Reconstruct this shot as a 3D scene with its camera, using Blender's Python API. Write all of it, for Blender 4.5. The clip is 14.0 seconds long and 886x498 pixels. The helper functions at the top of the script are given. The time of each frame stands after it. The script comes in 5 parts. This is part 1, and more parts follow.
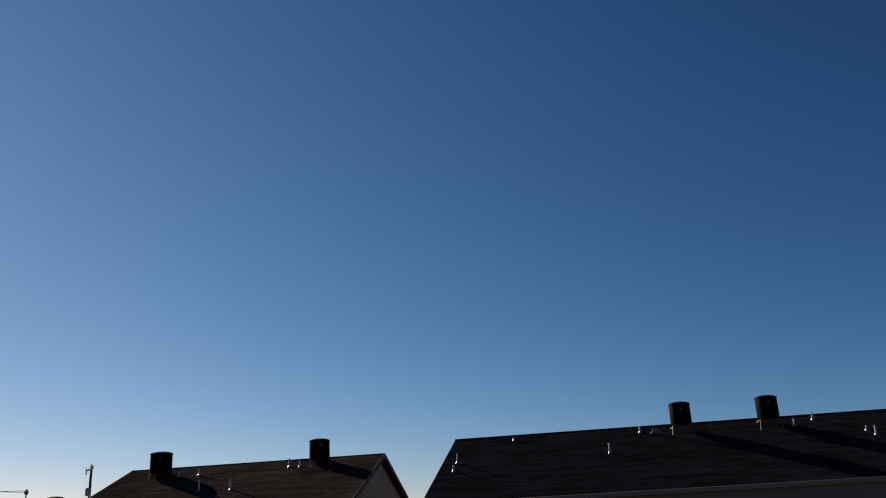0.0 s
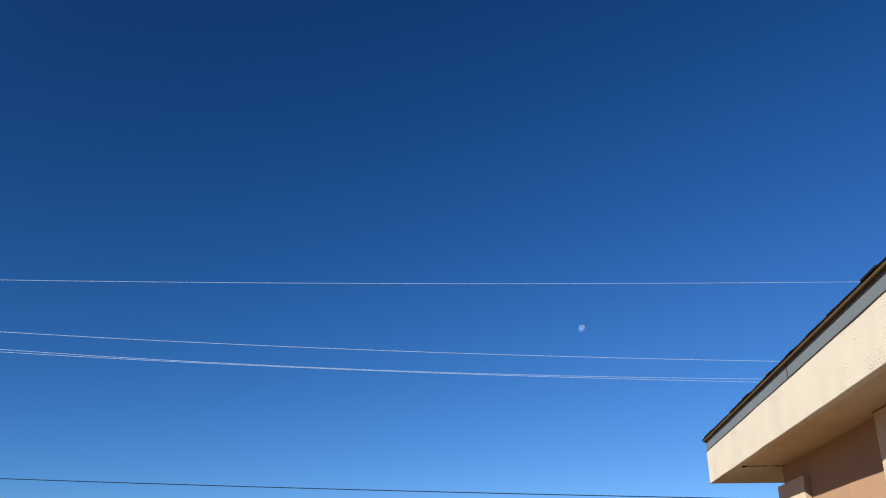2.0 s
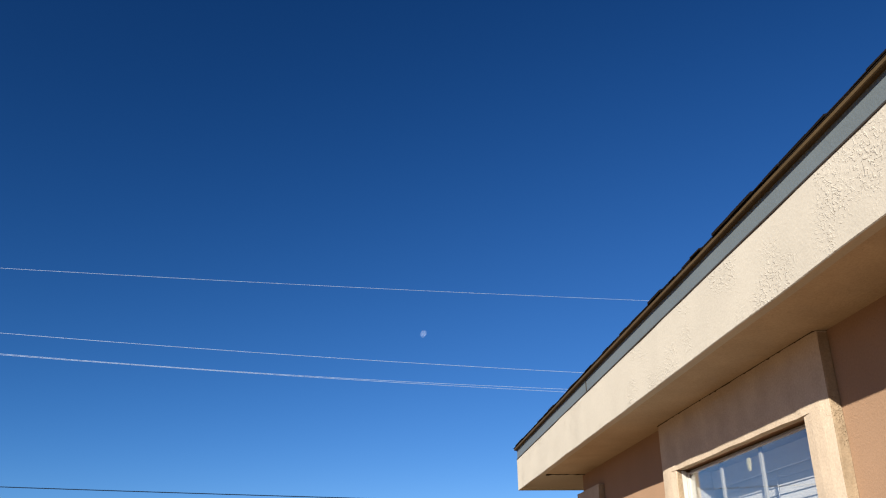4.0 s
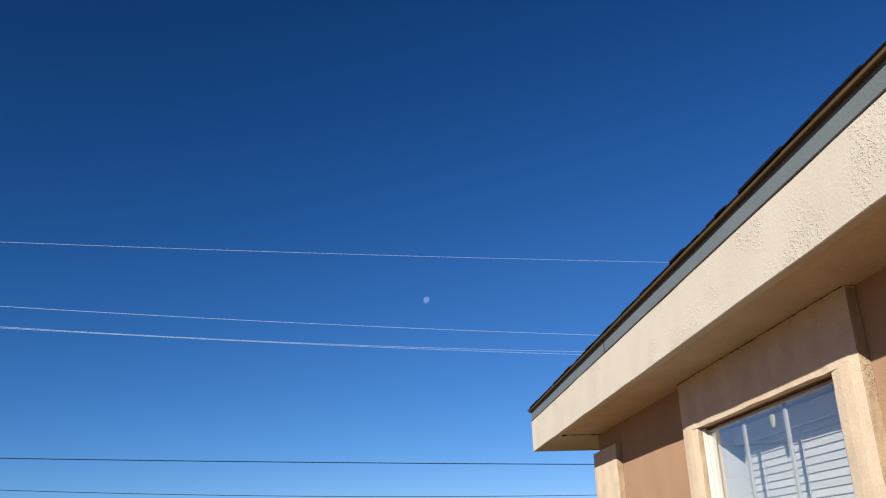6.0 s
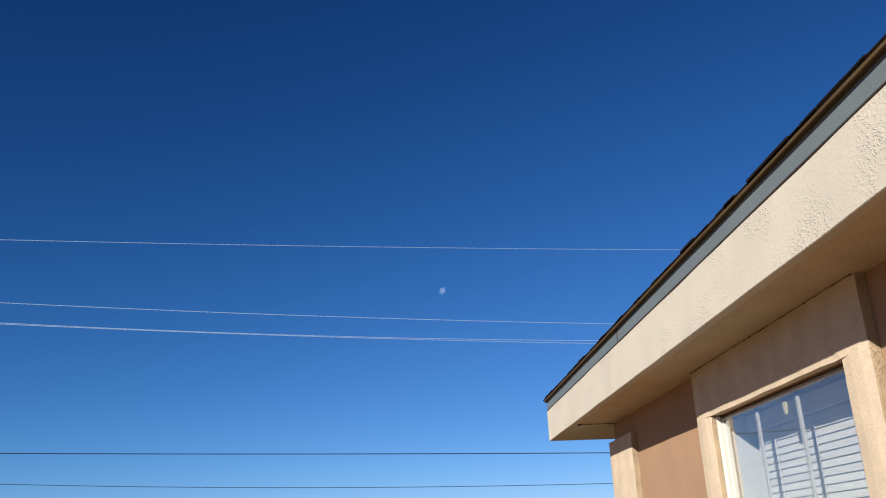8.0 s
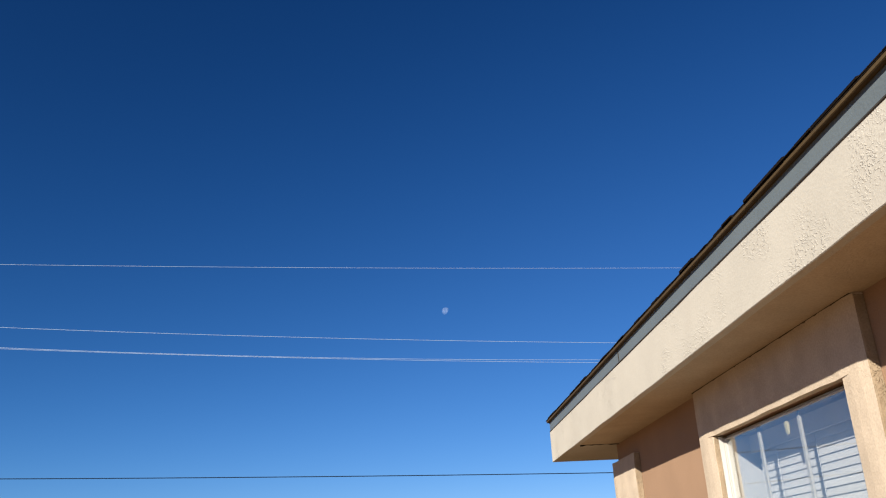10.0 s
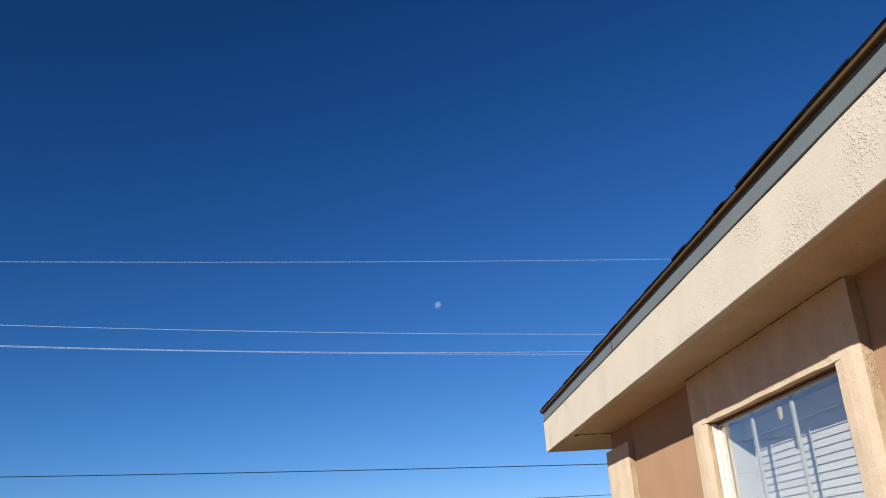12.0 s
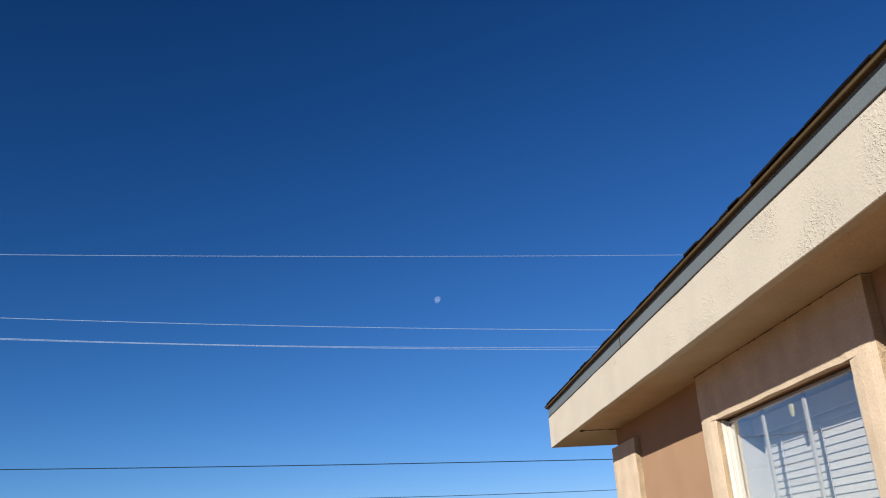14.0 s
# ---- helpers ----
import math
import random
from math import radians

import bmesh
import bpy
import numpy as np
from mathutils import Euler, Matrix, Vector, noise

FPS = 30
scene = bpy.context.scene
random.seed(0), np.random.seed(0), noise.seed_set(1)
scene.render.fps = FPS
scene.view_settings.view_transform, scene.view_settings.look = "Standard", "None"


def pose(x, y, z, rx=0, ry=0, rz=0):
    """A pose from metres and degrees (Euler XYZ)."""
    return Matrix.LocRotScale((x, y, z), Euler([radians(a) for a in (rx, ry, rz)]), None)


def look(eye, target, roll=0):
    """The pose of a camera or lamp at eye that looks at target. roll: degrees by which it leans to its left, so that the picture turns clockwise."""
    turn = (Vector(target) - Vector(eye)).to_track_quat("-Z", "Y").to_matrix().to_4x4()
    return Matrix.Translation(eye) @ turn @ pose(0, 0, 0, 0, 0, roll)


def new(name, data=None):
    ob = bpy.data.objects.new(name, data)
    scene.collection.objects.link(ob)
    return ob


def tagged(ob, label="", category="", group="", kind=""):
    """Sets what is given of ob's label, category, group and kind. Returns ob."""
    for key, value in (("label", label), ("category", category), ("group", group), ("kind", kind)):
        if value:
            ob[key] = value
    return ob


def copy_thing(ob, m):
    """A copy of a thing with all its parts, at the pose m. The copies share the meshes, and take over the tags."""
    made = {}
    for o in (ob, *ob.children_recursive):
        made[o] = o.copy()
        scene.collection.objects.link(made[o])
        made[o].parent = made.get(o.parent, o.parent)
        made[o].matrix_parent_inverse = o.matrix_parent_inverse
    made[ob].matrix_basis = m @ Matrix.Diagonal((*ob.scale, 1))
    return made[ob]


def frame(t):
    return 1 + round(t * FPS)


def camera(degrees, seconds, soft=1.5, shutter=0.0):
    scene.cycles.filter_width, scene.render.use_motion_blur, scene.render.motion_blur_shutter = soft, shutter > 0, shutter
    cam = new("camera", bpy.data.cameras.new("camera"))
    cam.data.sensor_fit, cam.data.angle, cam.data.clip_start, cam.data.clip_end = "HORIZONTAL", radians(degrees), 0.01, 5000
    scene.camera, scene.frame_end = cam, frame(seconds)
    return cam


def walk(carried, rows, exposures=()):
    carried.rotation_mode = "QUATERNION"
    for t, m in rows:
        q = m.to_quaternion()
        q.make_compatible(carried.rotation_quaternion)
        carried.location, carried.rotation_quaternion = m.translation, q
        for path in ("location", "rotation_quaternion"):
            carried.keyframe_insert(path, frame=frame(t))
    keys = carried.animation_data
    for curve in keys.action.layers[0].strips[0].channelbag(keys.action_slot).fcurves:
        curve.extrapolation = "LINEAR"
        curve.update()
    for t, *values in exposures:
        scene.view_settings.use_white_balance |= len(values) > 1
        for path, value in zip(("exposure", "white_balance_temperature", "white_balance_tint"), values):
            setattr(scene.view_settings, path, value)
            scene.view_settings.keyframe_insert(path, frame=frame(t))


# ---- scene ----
cam = camera(55.81, 14.0, soft=1.15)
walk(cam, [
    (0.0, pose(0.000, 0.000, 1.550, 108.53, 2.96, 100.10)),
    (0.2, pose(0.000, 0.000, 1.550, 108.14, 3.30, 90.05)),
    (0.4, pose(0.000, 0.000, 1.550, 107.89, 3.39, 79.28)),
    (0.5, pose(0.000, 0.000, 1.550, 107.87, 3.34, 73.54)),
    (0.6, pose(0.000, 0.000, 1.550, 107.92, 3.07, 67.71)),
    (0.8, pose(0.000, 0.000, 1.550, 108.20, 2.64, 55.82)),
    (1.0, pose(0.000, 0.000, 1.550, 108.52, 2.06, 43.94)),
    (1.2, pose(0.000, 0.000, 1.550, 108.67, 1.65, 32.40)),
    (1.3, pose(0.000, 0.000, 1.550, 108.73, 1.39, 27.04)),
    (1.4, pose(0.000, 0.000, 1.550, 108.78, 1.20, 22.21)),
    (1.5, pose(0.000, 0.000, 1.550, 108.88, 0.90, 18.04)),
    (1.6, pose(-0.040, 0.001, 1.556, 109.19, 0.59, 14.57)),
    (1.7, pose(-0.042, 0.001, 1.559, 109.76, 0.26, 11.80)),
    (1.8, pose(-0.046, 0.001, 1.562, 110.56, 0.02, 9.52)),
    (2.0, pose(-0.054, 0.004, 1.568, 112.66, -0.27, 6.28)),
    (2.5, pose(0.009, -0.002, 1.583, 116.35, -0.03, 1.92)),
    (3.0, pose(0.088, 0.012, 1.582, 116.04, 0.14, -1.17)),
    (3.5, pose(0.113, 0.002, 1.585, 114.37, 0.23, -4.34)),
    (6.0, pose(0.024, 0.028, 1.582, 110.53, 1.68, -4.11)),
    (6.5, pose(0.008, 0.030, 1.573, 110.04, 1.82, -3.70)),
    (7.0, pose(0.017, 0.023, 1.578, 109.80, 2.00, -3.35)),
    (7.5, pose(0.042, 0.025, 1.580, 109.75, 2.16, -3.02)),
    (8.0, pose(0.038, -0.011, 1.580, 109.94, 2.18, -2.81)),
    (8.5, pose(0.038, -0.026, 1.576, 110.38, 2.16, -2.70)),
    (9.0, pose(0.046, -0.031, 1.587, 111.01, 2.31, -2.58)),
    (11.5, pose(0.052, -0.011, 1.579, 111.39, 3.16, -2.64)),
    (12.0, pose(0.050, -0.009, 1.569, 110.90, 3.32, -2.78)),
    (12.5, pose(0.028, 0.008, 1.572, 110.49, 3.53, -2.78)),
    (13.0, pose(-0.005, 0.015, 1.581, 110.33, 3.63, -2.55)),
    (13.5, pose(-0.011, 0.008, 1.580, 110.38, 3.55, -2.50)),
    (14.0, pose(-0.001, 0.004, 1.577, 110.54, 3.08, -2.89)),
], exposures=[(0.0, 0.87, 8000, 10), (0.3, 1.60, 7900, 11), (0.5, 1.86, 7900, 12), (1.0, 2.09, 7600, 12), (1.5, 1.67, 6850, 11), (2.0, 1.57, 6500, 10), (2.5, 1.76, 6500, 10), (3.0, 1.70, 6500, 10), (3.7, 1.54, 6500, 10), (6.0, 1.41, 6450, 10), (7.5, 1.38, 6450, 10), (9.2, 1.41, 6450, 10), (11.5, 1.45, 6450, 10), (13.0, 1.38, 6450, 10), (14.0, 1.38, 6450, 10)])

# ---- world and sun ----
SUN_AZ, SUN_EL = 144.0, 25.34          # degrees, counted to the left of +y
world = bpy.data.worlds.new("sky")
scene.world = world
world.use_nodes = True
wn, wl = world.node_tree.nodes, world.node_tree.links
sky = wn.new("ShaderNodeTexSky")
sky.sky_type, sky.sun_disc = "NISHITA", False
sky.sun_elevation, sky.sun_rotation = radians(SUN_EL), radians(360 - SUN_AZ)
sky.altitude, sky.air_density, sky.dust_density, sky.ozone_density = 1500, 1.0, 0.05, 5.0
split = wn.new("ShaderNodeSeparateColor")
wl.new(sky.outputs[0], split.inputs[0])    # each channel is raised to a power and tinted below: deeper blue than the model's


def sky_math(op, a, b):
    """One sum in the sky's colour; a and b are numbers or sockets."""
    node = wn.new("ShaderNodeMath")
    node.operation = op
    for k, v in enumerate((a, b)):
        if isinstance(v, (int, float)):
            node.inputs[k].default_value = v
        else:
            wl.new(v, node.inputs[k])
    return node.outputs[0]


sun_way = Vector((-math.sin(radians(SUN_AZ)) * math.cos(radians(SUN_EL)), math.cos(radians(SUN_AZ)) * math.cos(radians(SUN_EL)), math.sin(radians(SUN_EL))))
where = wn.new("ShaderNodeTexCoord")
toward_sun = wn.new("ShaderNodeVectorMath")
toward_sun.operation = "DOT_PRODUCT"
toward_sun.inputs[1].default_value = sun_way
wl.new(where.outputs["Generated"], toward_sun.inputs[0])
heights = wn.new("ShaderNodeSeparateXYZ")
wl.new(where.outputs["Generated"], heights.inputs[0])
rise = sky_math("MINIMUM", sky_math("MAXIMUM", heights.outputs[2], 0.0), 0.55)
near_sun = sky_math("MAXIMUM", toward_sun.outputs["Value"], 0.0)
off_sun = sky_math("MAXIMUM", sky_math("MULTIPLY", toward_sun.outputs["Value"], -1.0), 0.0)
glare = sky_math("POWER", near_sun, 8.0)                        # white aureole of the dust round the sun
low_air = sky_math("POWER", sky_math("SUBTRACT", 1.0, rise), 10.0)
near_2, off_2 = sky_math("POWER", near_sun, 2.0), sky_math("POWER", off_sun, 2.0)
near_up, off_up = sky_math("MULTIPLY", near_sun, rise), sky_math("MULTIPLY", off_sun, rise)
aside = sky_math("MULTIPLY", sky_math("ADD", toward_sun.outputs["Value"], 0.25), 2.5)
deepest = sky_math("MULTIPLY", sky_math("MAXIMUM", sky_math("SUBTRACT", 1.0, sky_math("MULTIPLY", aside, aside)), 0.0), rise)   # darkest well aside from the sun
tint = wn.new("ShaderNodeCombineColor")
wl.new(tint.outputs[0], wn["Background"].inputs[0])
# fitted stops per channel: towards and away from the sun, aureole, height, low air
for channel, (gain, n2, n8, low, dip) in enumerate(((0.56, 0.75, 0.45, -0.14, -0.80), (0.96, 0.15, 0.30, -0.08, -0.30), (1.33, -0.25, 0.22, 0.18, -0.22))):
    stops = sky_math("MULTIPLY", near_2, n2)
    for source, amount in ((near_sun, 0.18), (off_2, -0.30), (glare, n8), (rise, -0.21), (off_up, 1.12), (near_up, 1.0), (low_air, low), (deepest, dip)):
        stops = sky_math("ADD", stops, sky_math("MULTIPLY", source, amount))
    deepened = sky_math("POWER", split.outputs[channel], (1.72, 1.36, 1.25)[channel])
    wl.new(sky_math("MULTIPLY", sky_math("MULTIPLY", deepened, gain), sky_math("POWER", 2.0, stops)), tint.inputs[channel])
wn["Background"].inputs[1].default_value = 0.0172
sun_data = bpy.data.lights.new("sun", "SUN")
sun_data.energy, sun_data.angle, sun_data.color = 4.25, radians(0.53), (1.0, 0.92, 0.80)
sun = new("sun", sun_data)
sun.matrix_world = look(sun_way * 50, (0, 0, 0))

# ---- materials ----
def material(name, color, rough=0.8, metal=0.0, vary=0.12, scale=3.0, grain=0.0, grain_scale=120.0, relief=0.02, spots=None, by_object=0.0, stretch=(1, 1, 1), island=0.0, shine=0.5):
    """A surface with variation at two scales (broad stains and fine grain) and fine relief."""
    m = bpy.data.materials.new(name)
    m.use_nodes = True
    n, l = m.node_tree.nodes, m.node_tree.links
    b = n["Principled BSDF"]
    b.inputs["Roughness"].default_value, b.inputs["Metallic"].default_value = rough, metal
    b.inputs["Specular IOR Level"].default_value = shine
    co = n.new("ShaderNodeTexCoord")
    mp = n.new("ShaderNodeMapping")
    mp.inputs["Scale"].default_value = stretch
    l.new(co.outputs["Object"], mp.inputs["Vector"])
    broad = n.new("ShaderNodeTexNoise")
    broad.inputs["Scale"].default_value, broad.inputs["Detail"].default_value = scale, 5
    fine = n.new("ShaderNodeTexNoise")
    fine.inputs["Scale"].default_value, fine.inputs["Detail"].default_value = grain_scale, 3
    for t in (broad, fine):
        l.new(mp.outputs[0], t.inputs["Vector"])
    r1 = n.new("ShaderNodeMapRange")
    r1.inputs["From Min"].default_value, r1.inputs["From Max"].default_value = 0.3, 0.7
    r1.inputs["To Min"].default_value, r1.inputs["To Max"].default_value = 1 - vary, 1 + vary
    l.new(broad.outputs["Fac"], r1.inputs["Value"])
    r2 = n.new("ShaderNodeMapRange")
    r2.inputs["From Min"].default_value, r2.inputs["From Max"].default_value = 0.3, 0.7
    r2.inputs["To Min"].default_value, r2.inputs["To Max"].default_value = 1 - grain, 1 + grain
    l.new(fine.outputs["Fac"], r2.inputs["Value"])
    mul = n.new("ShaderNodeMath")
    mul.operation = "MULTIPLY"
    l.new(r1.outputs[0], mul.inputs[0]), l.new(r2.outputs[0], mul.inputs[1])
    value = mul.outputs[0]
    for amount, node, socket in ((by_object, "ShaderNodeObjectInfo", "Random"), (island, "ShaderNodeNewGeometry", "Random Per Island")):
        if amount:
            oi = n.new(node)
            r3 = n.new("ShaderNodeMapRange")
            r3.inputs["To Min"].default_value, r3.inputs["To Max"].default_value = 1 - amount, 1 + amount
            l.new(oi.outputs[socket], r3.inputs["Value"])
            m2 = n.new("ShaderNodeMath")
            m2.operation = "MULTIPLY"
            l.new(value, m2.inputs[0]), l.new(r3.outputs[0], m2.inputs[1])
            value = m2.outputs[0]
    vm = n.new("ShaderNodeVectorMath")
    vm.operation = "SCALE"
    vm.inputs[0].default_value = color
    l.new(value, vm.inputs["Scale"])
    out = vm.outputs[0]
    if spots:
        colour2, sscale, low, high = spots
        sp = n.new("ShaderNodeTexNoise")
        sp.inputs["Scale"].default_value, sp.inputs["Detail"].default_value = sscale, 6
        l.new(mp.outputs[0], sp.inputs["Vector"])
        r4 = n.new("ShaderNodeMapRange")
        r4.inputs["From Min"].default_value, r4.inputs["From Max"].default_value = low, high
        l.new(sp.outputs["Fac"], r4.inputs["Value"])
        mx = n.new("ShaderNodeMix")
        mx.data_type = "RGBA"
        l.new(r4.outputs[0], mx.inputs[0]), l.new(out, mx.inputs[6])
        mx.inputs[7].default_value = (*colour2, 1)
        out = mx.outputs[2]
    l.new(out, b.inputs["Base Color"])
    if relief:
        bp = n.new("ShaderNodeBump")
        bp.inputs["Strength"].default_value, bp.inputs["Distance"].default_value = 1.0, relief
        ad = n.new("ShaderNodeMath")
        ad.operation = "MULTIPLY_ADD"
        ad.inputs[1].default_value = 0.5
        l.new(fine.outputs["Fac"], ad.inputs[0]), l.new(broad.outputs["Fac"], ad.inputs[2])
        l.new(ad.outputs[0], bp.inputs["Height"]), l.new(bp.outputs[0], b.inputs["Normal"])
    return m


def stucco(name, color, depth, patch, fine_scale=70.0, vary=0.05, stain=1.6, grain=0.04):
    """Sprayed and trowelled cement stucco: fine pebble grain everywhere, coarse trowel ridges in patches, faint stains."""
    m = material(name, color, 0.95, 0, vary, stain, grain, 130, 0.0, shine=0.12)
    n, l = m.node_tree.nodes, m.node_tree.links
    b = n["Principled BSDF"]
    co = n.new("ShaderNodeTexCoord")
    grit = n.new("ShaderNodeTexNoise")
    grit.inputs["Scale"].default_value, grit.inputs["Detail"].default_value, grit.inputs["Roughness"].default_value = fine_scale, 4, 0.6
    ridge = n.new("ShaderNodeTexNoise")
    ridge.inputs["Scale"].default_value, ridge.inputs["Detail"].default_value, ridge.inputs["Distortion"].default_value = 100, 2, 0.7
    fleck = n.new("ShaderNodeMapRange")             # flat-topped flecks with steep sides
    fleck.inputs["From Min"].default_value, fleck.inputs["From Max"].default_value = 0.52, 0.63
    l.new(ridge.outputs["Fac"], fleck.inputs["Value"])
    where = n.new("ShaderNodeTexNoise")
    where.inputs["Scale"].default_value, where.inputs["Detail"].default_value = 2.6, 3
    warp = n.new("ShaderNodeTexNoise")
    warp.inputs["Scale"].default_value = 9
    mixv = n.new("ShaderNodeVectorMath")
    mixv.operation = "MULTIPLY_ADD"
    mixv.inputs[1].default_value = (0.08, 0.08, 0.08)
    for t in (grit, where, warp):
        l.new(co.outputs["Object"], t.inputs["Vector"])
    l.new(warp.outputs["Color"], mixv.inputs[0]), l.new(co.outputs["Object"], mixv.inputs[2])
    swept = n.new("ShaderNodeVectorMath")                 # trowel strokes run along the wall
    swept.operation = "MULTIPLY"
    swept.inputs[1].default_value = (1.0, 0.6, 1.0)
    l.new(mixv.outputs[0], swept.inputs[0]), l.new(swept.outputs[0], ridge.inputs["Vector"])
    gate = n.new("ShaderNodeMapRange")
    gate.inputs["From Min"].default_value, gate.inputs["From Max"].default_value = 0.49, 0.60
    gate.inputs["To Max"].default_value = patch
    l.new(where.outputs["Fac"], gate.inputs["Value"])
    ml = n.new("ShaderNodeMath")
    ml.operation = "MULTIPLY"
    l.new(fleck.outputs[0], ml.inputs[0]), l.new(gate.outputs[0], ml.inputs[1])
    ad = n.new("ShaderNodeMath")
    ad.operation = "MULTIPLY_ADD"
    ad.inputs[1].default_value = 0.6
    l.new(grit.outputs["Fac"], ad.inputs[0]), l.new(ml.outputs[0], ad.inputs[2])
    bp = n.new("ShaderNodeBump")
    bp.inputs["Strength"].default_value, bp.inputs["Distance"].default_value = 1.0, depth
    l.new(ad.outputs[0], bp.inputs["Height"]), l.new(bp.outputs[0], b.inputs["Normal"])
    return m


STUCCO_FASCIA = stucco("cream_stucco", (0.38, 0.355, 0.305), 0.0017, 0.9, 110, 0.05, 3.0, 0.05)
STUCCO_TRIM = stucco("warm_cream_stucco", (0.415, 0.342, 0.26), 0.0018, 0.3, 95, 0.10, 7.0, 0.10)
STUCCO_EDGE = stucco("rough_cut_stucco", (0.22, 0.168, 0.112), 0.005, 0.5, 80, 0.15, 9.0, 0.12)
STUCCO_BROWN = stucco("tan_stucco", (0.262, 0.168, 0.107), 0.0025, 0.1, 120, 0.05, 4.0, 0.06)
STUCCO_SOFFIT = stucco("soffit_stucco", (0.36, 0.295, 0.215), 0.0030, 0.3, 80, 0.08, 5.0, 0.10)
FASCIA_GRAY = material("blue_gray_paint", (0.092, 0.112, 0.122), 0.55, 0, 0.06, 4, 0.04, 90, 0.002)
DRIP_BROWN = material("brown_drip_edge", (0.062, 0.042, 0.02), 0.6, 0.0, 0.12, 6, 0.05, 80, 0.001, shine=0.1)
SHINGLE = material("dark_brown_shingle", (0.00935, 0.00715, 0.00611), 0.95, 0, 0.2, 5, 0.35, 260, 0.006, by_object=0.3, shine=0.03)
SHINGLE_REST = material("brown_shingle_field", (0.00935, 0.00715, 0.00611), 0.95, 0, 0.2, 5, 0.35, 260, 0.006, island=0.3, shine=0.03)
CRACK = material("dirty_crack", (0.05148, 0.03089, 0.01856), 0.95, 0, 0.3, 20, 0.1, 90, 0.0, shine=0.1)
DARK_GAP = material("dark_joint_strip", (0.01544, 0.01131, 0.008268), 0.9, 0, 0.3, 20, 0.1, 90, 0.004)
VINYL = material("white_vinyl", (0.36, 0.352, 0.325), 0.35, 0, 0.03, 4, 0.01, 60, 0.0)
BLIND = material("white_blind", (0.4992, 0.4992, 0.493), 0.45, 0, 0.03, 5, 0.02, 80, 0.0, by_object=0.05)
# grayer copy of the blind's white for its shaded top, lifted for room light
BLIND_SHADE = material("blind_white_in_shade", (0.42, 0.425, 0.43), 0.5, 0, 0.04, 5, 0.02, 80, 0.0)
INNER = material("white_drywall", (0.4, 0.4, 0.39), 0.85, 0, 0.03, 4, 0.02, 90, 0.001)
TAG_YELLOW = material("pale_yellow_plastic", (0.3861, 0.3501, 0.2059), 0.5, 0, 0.08, 20, 0.03, 90, 0.0)
ROOF_DARK = material("charcoal_shingle", (0.0125, 0.0135, 0.0175), 0.95, 0, 0.25, 0.6, 0.3, 60, 0.006, island=0.35, shine=0.0)
ROOF_BROWN = material("weathered_brown_shingle", (0.026, 0.0215, 0.0215), 0.95, 0, 0.3, 0.6, 0.3, 60, 0.006, island=0.3, shine=0.0)
ROOF_EDGE = material("pale_metal_edge", (0.2831, 0.2728, 0.2574), 0.45, 0.3, 0.1, 3, 0.05, 60, 0.0)
WALL_GRAY = material("gray_stucco_wall", (0.1, 0.112, 0.13), 0.9, 0, 0.08, 0.7, 0.05, 60, 0.006)
WALL_BEIGE = material("beige_gable_stucco", (0.2574, 0.2111, 0.1699), 0.9, 0, 0.06, 0.8, 0.04, 60, 0.006)
TRIM_DARK = material("dark_rake_board", (0.018, 0.018, 0.020), 0.6, 0, 0.1, 3, 0.05, 60, 0.0, shine=0.1)
COOLER = material("black_plastic_drum", (0.0016, 0.0018, 0.0026), 0.6, 0, 0.15, 3, 0.05, 60, 0.0, shine=0.03)
GALV = material("galvanised_steel", (0.341, 0.347, 0.352), 0.32, 0.9, 0.1, 6, 0.05, 90, 0.0)
RUST = material("weathered_stand_steel", (0.0618, 0.051, 0.0402), 0.55, 0.5, 0.25, 8, 0.1, 90, 0.0)
POLE_WOOD = material("brown_pole_wood", (0.0681, 0.0296, 0.013), 0.85, 0, 0.5, 1.6, 0.35, 40, 0.010, spots=((0.014, 0.008, 0.006), 1.9, 0.44, 0.53), stretch=(5, 5, 0.9), shine=0.1)
OLD_WOOD = material("dark_weathered_wood", (0.026, 0.015, 0.013), 0.9, 0, 0.25, 1.4, 0.2, 40, 0.008, stretch=(6, 6, 0.5), shine=0.1)
ARM_WOOD = material("dark_arm_wood", (0.022, 0.018, 0.017), 0.85, 0, 0.25, 4, 0.2, 60, 0.004, shine=0.1)
CAN_GRAY = material("pale_gray_enamel", (0.2059, 0.2059, 0.2008), 0.4, 0, 0.06, 5, 0.04, 90, 0.0)
GRAY_METAL = material("gray_cast_metal", (0.25, 0.3, 0.37), 0.5, 0.3, 0.08, 6, 0.05, 90, 0.0)
PORCELAIN = material("glazed_porcelain", (0.088, 0.088, 0.099), 0.15, 0, 0.06, 9, 0.02, 90, 0.0)
PALE_PORCELAIN = material("white_porcelain", (0.4, 0.42, 0.47), 0.2, 0, 0.06, 9, 0.02, 90, 0.0)
ALU = material("bare_aluminium_wire", (0.46, 0.58, 0.78), 0.4, 0.6, 0.06, 5, 0.05, 90, 0.0)
BLACK_WIRE = material("black_cable", (0.0048, 0.0054, 0.0066), 0.8, 0, 0.2, 3, 0.05, 60, 0.0, shine=0.02)
GRAY_WIRE = material("dull_steel_wire", (0.03, 0.033, 0.039), 0.8, 0.0, 0.1, 3, 0.05, 60, 0.0, shine=0.1)
GROUND = material("dry_gravel_ground", (0.2, 0.115, 0.045), 0.95, 0, 0.2, 0.15, 0.25, 22, 0.02)
BARK = material("gray_brown_bark", (0.103, 0.07979, 0.06178), 0.9, 0, 0.2, 2, 0.15, 30, 0.01, by_object=0.15, shine=0.1)
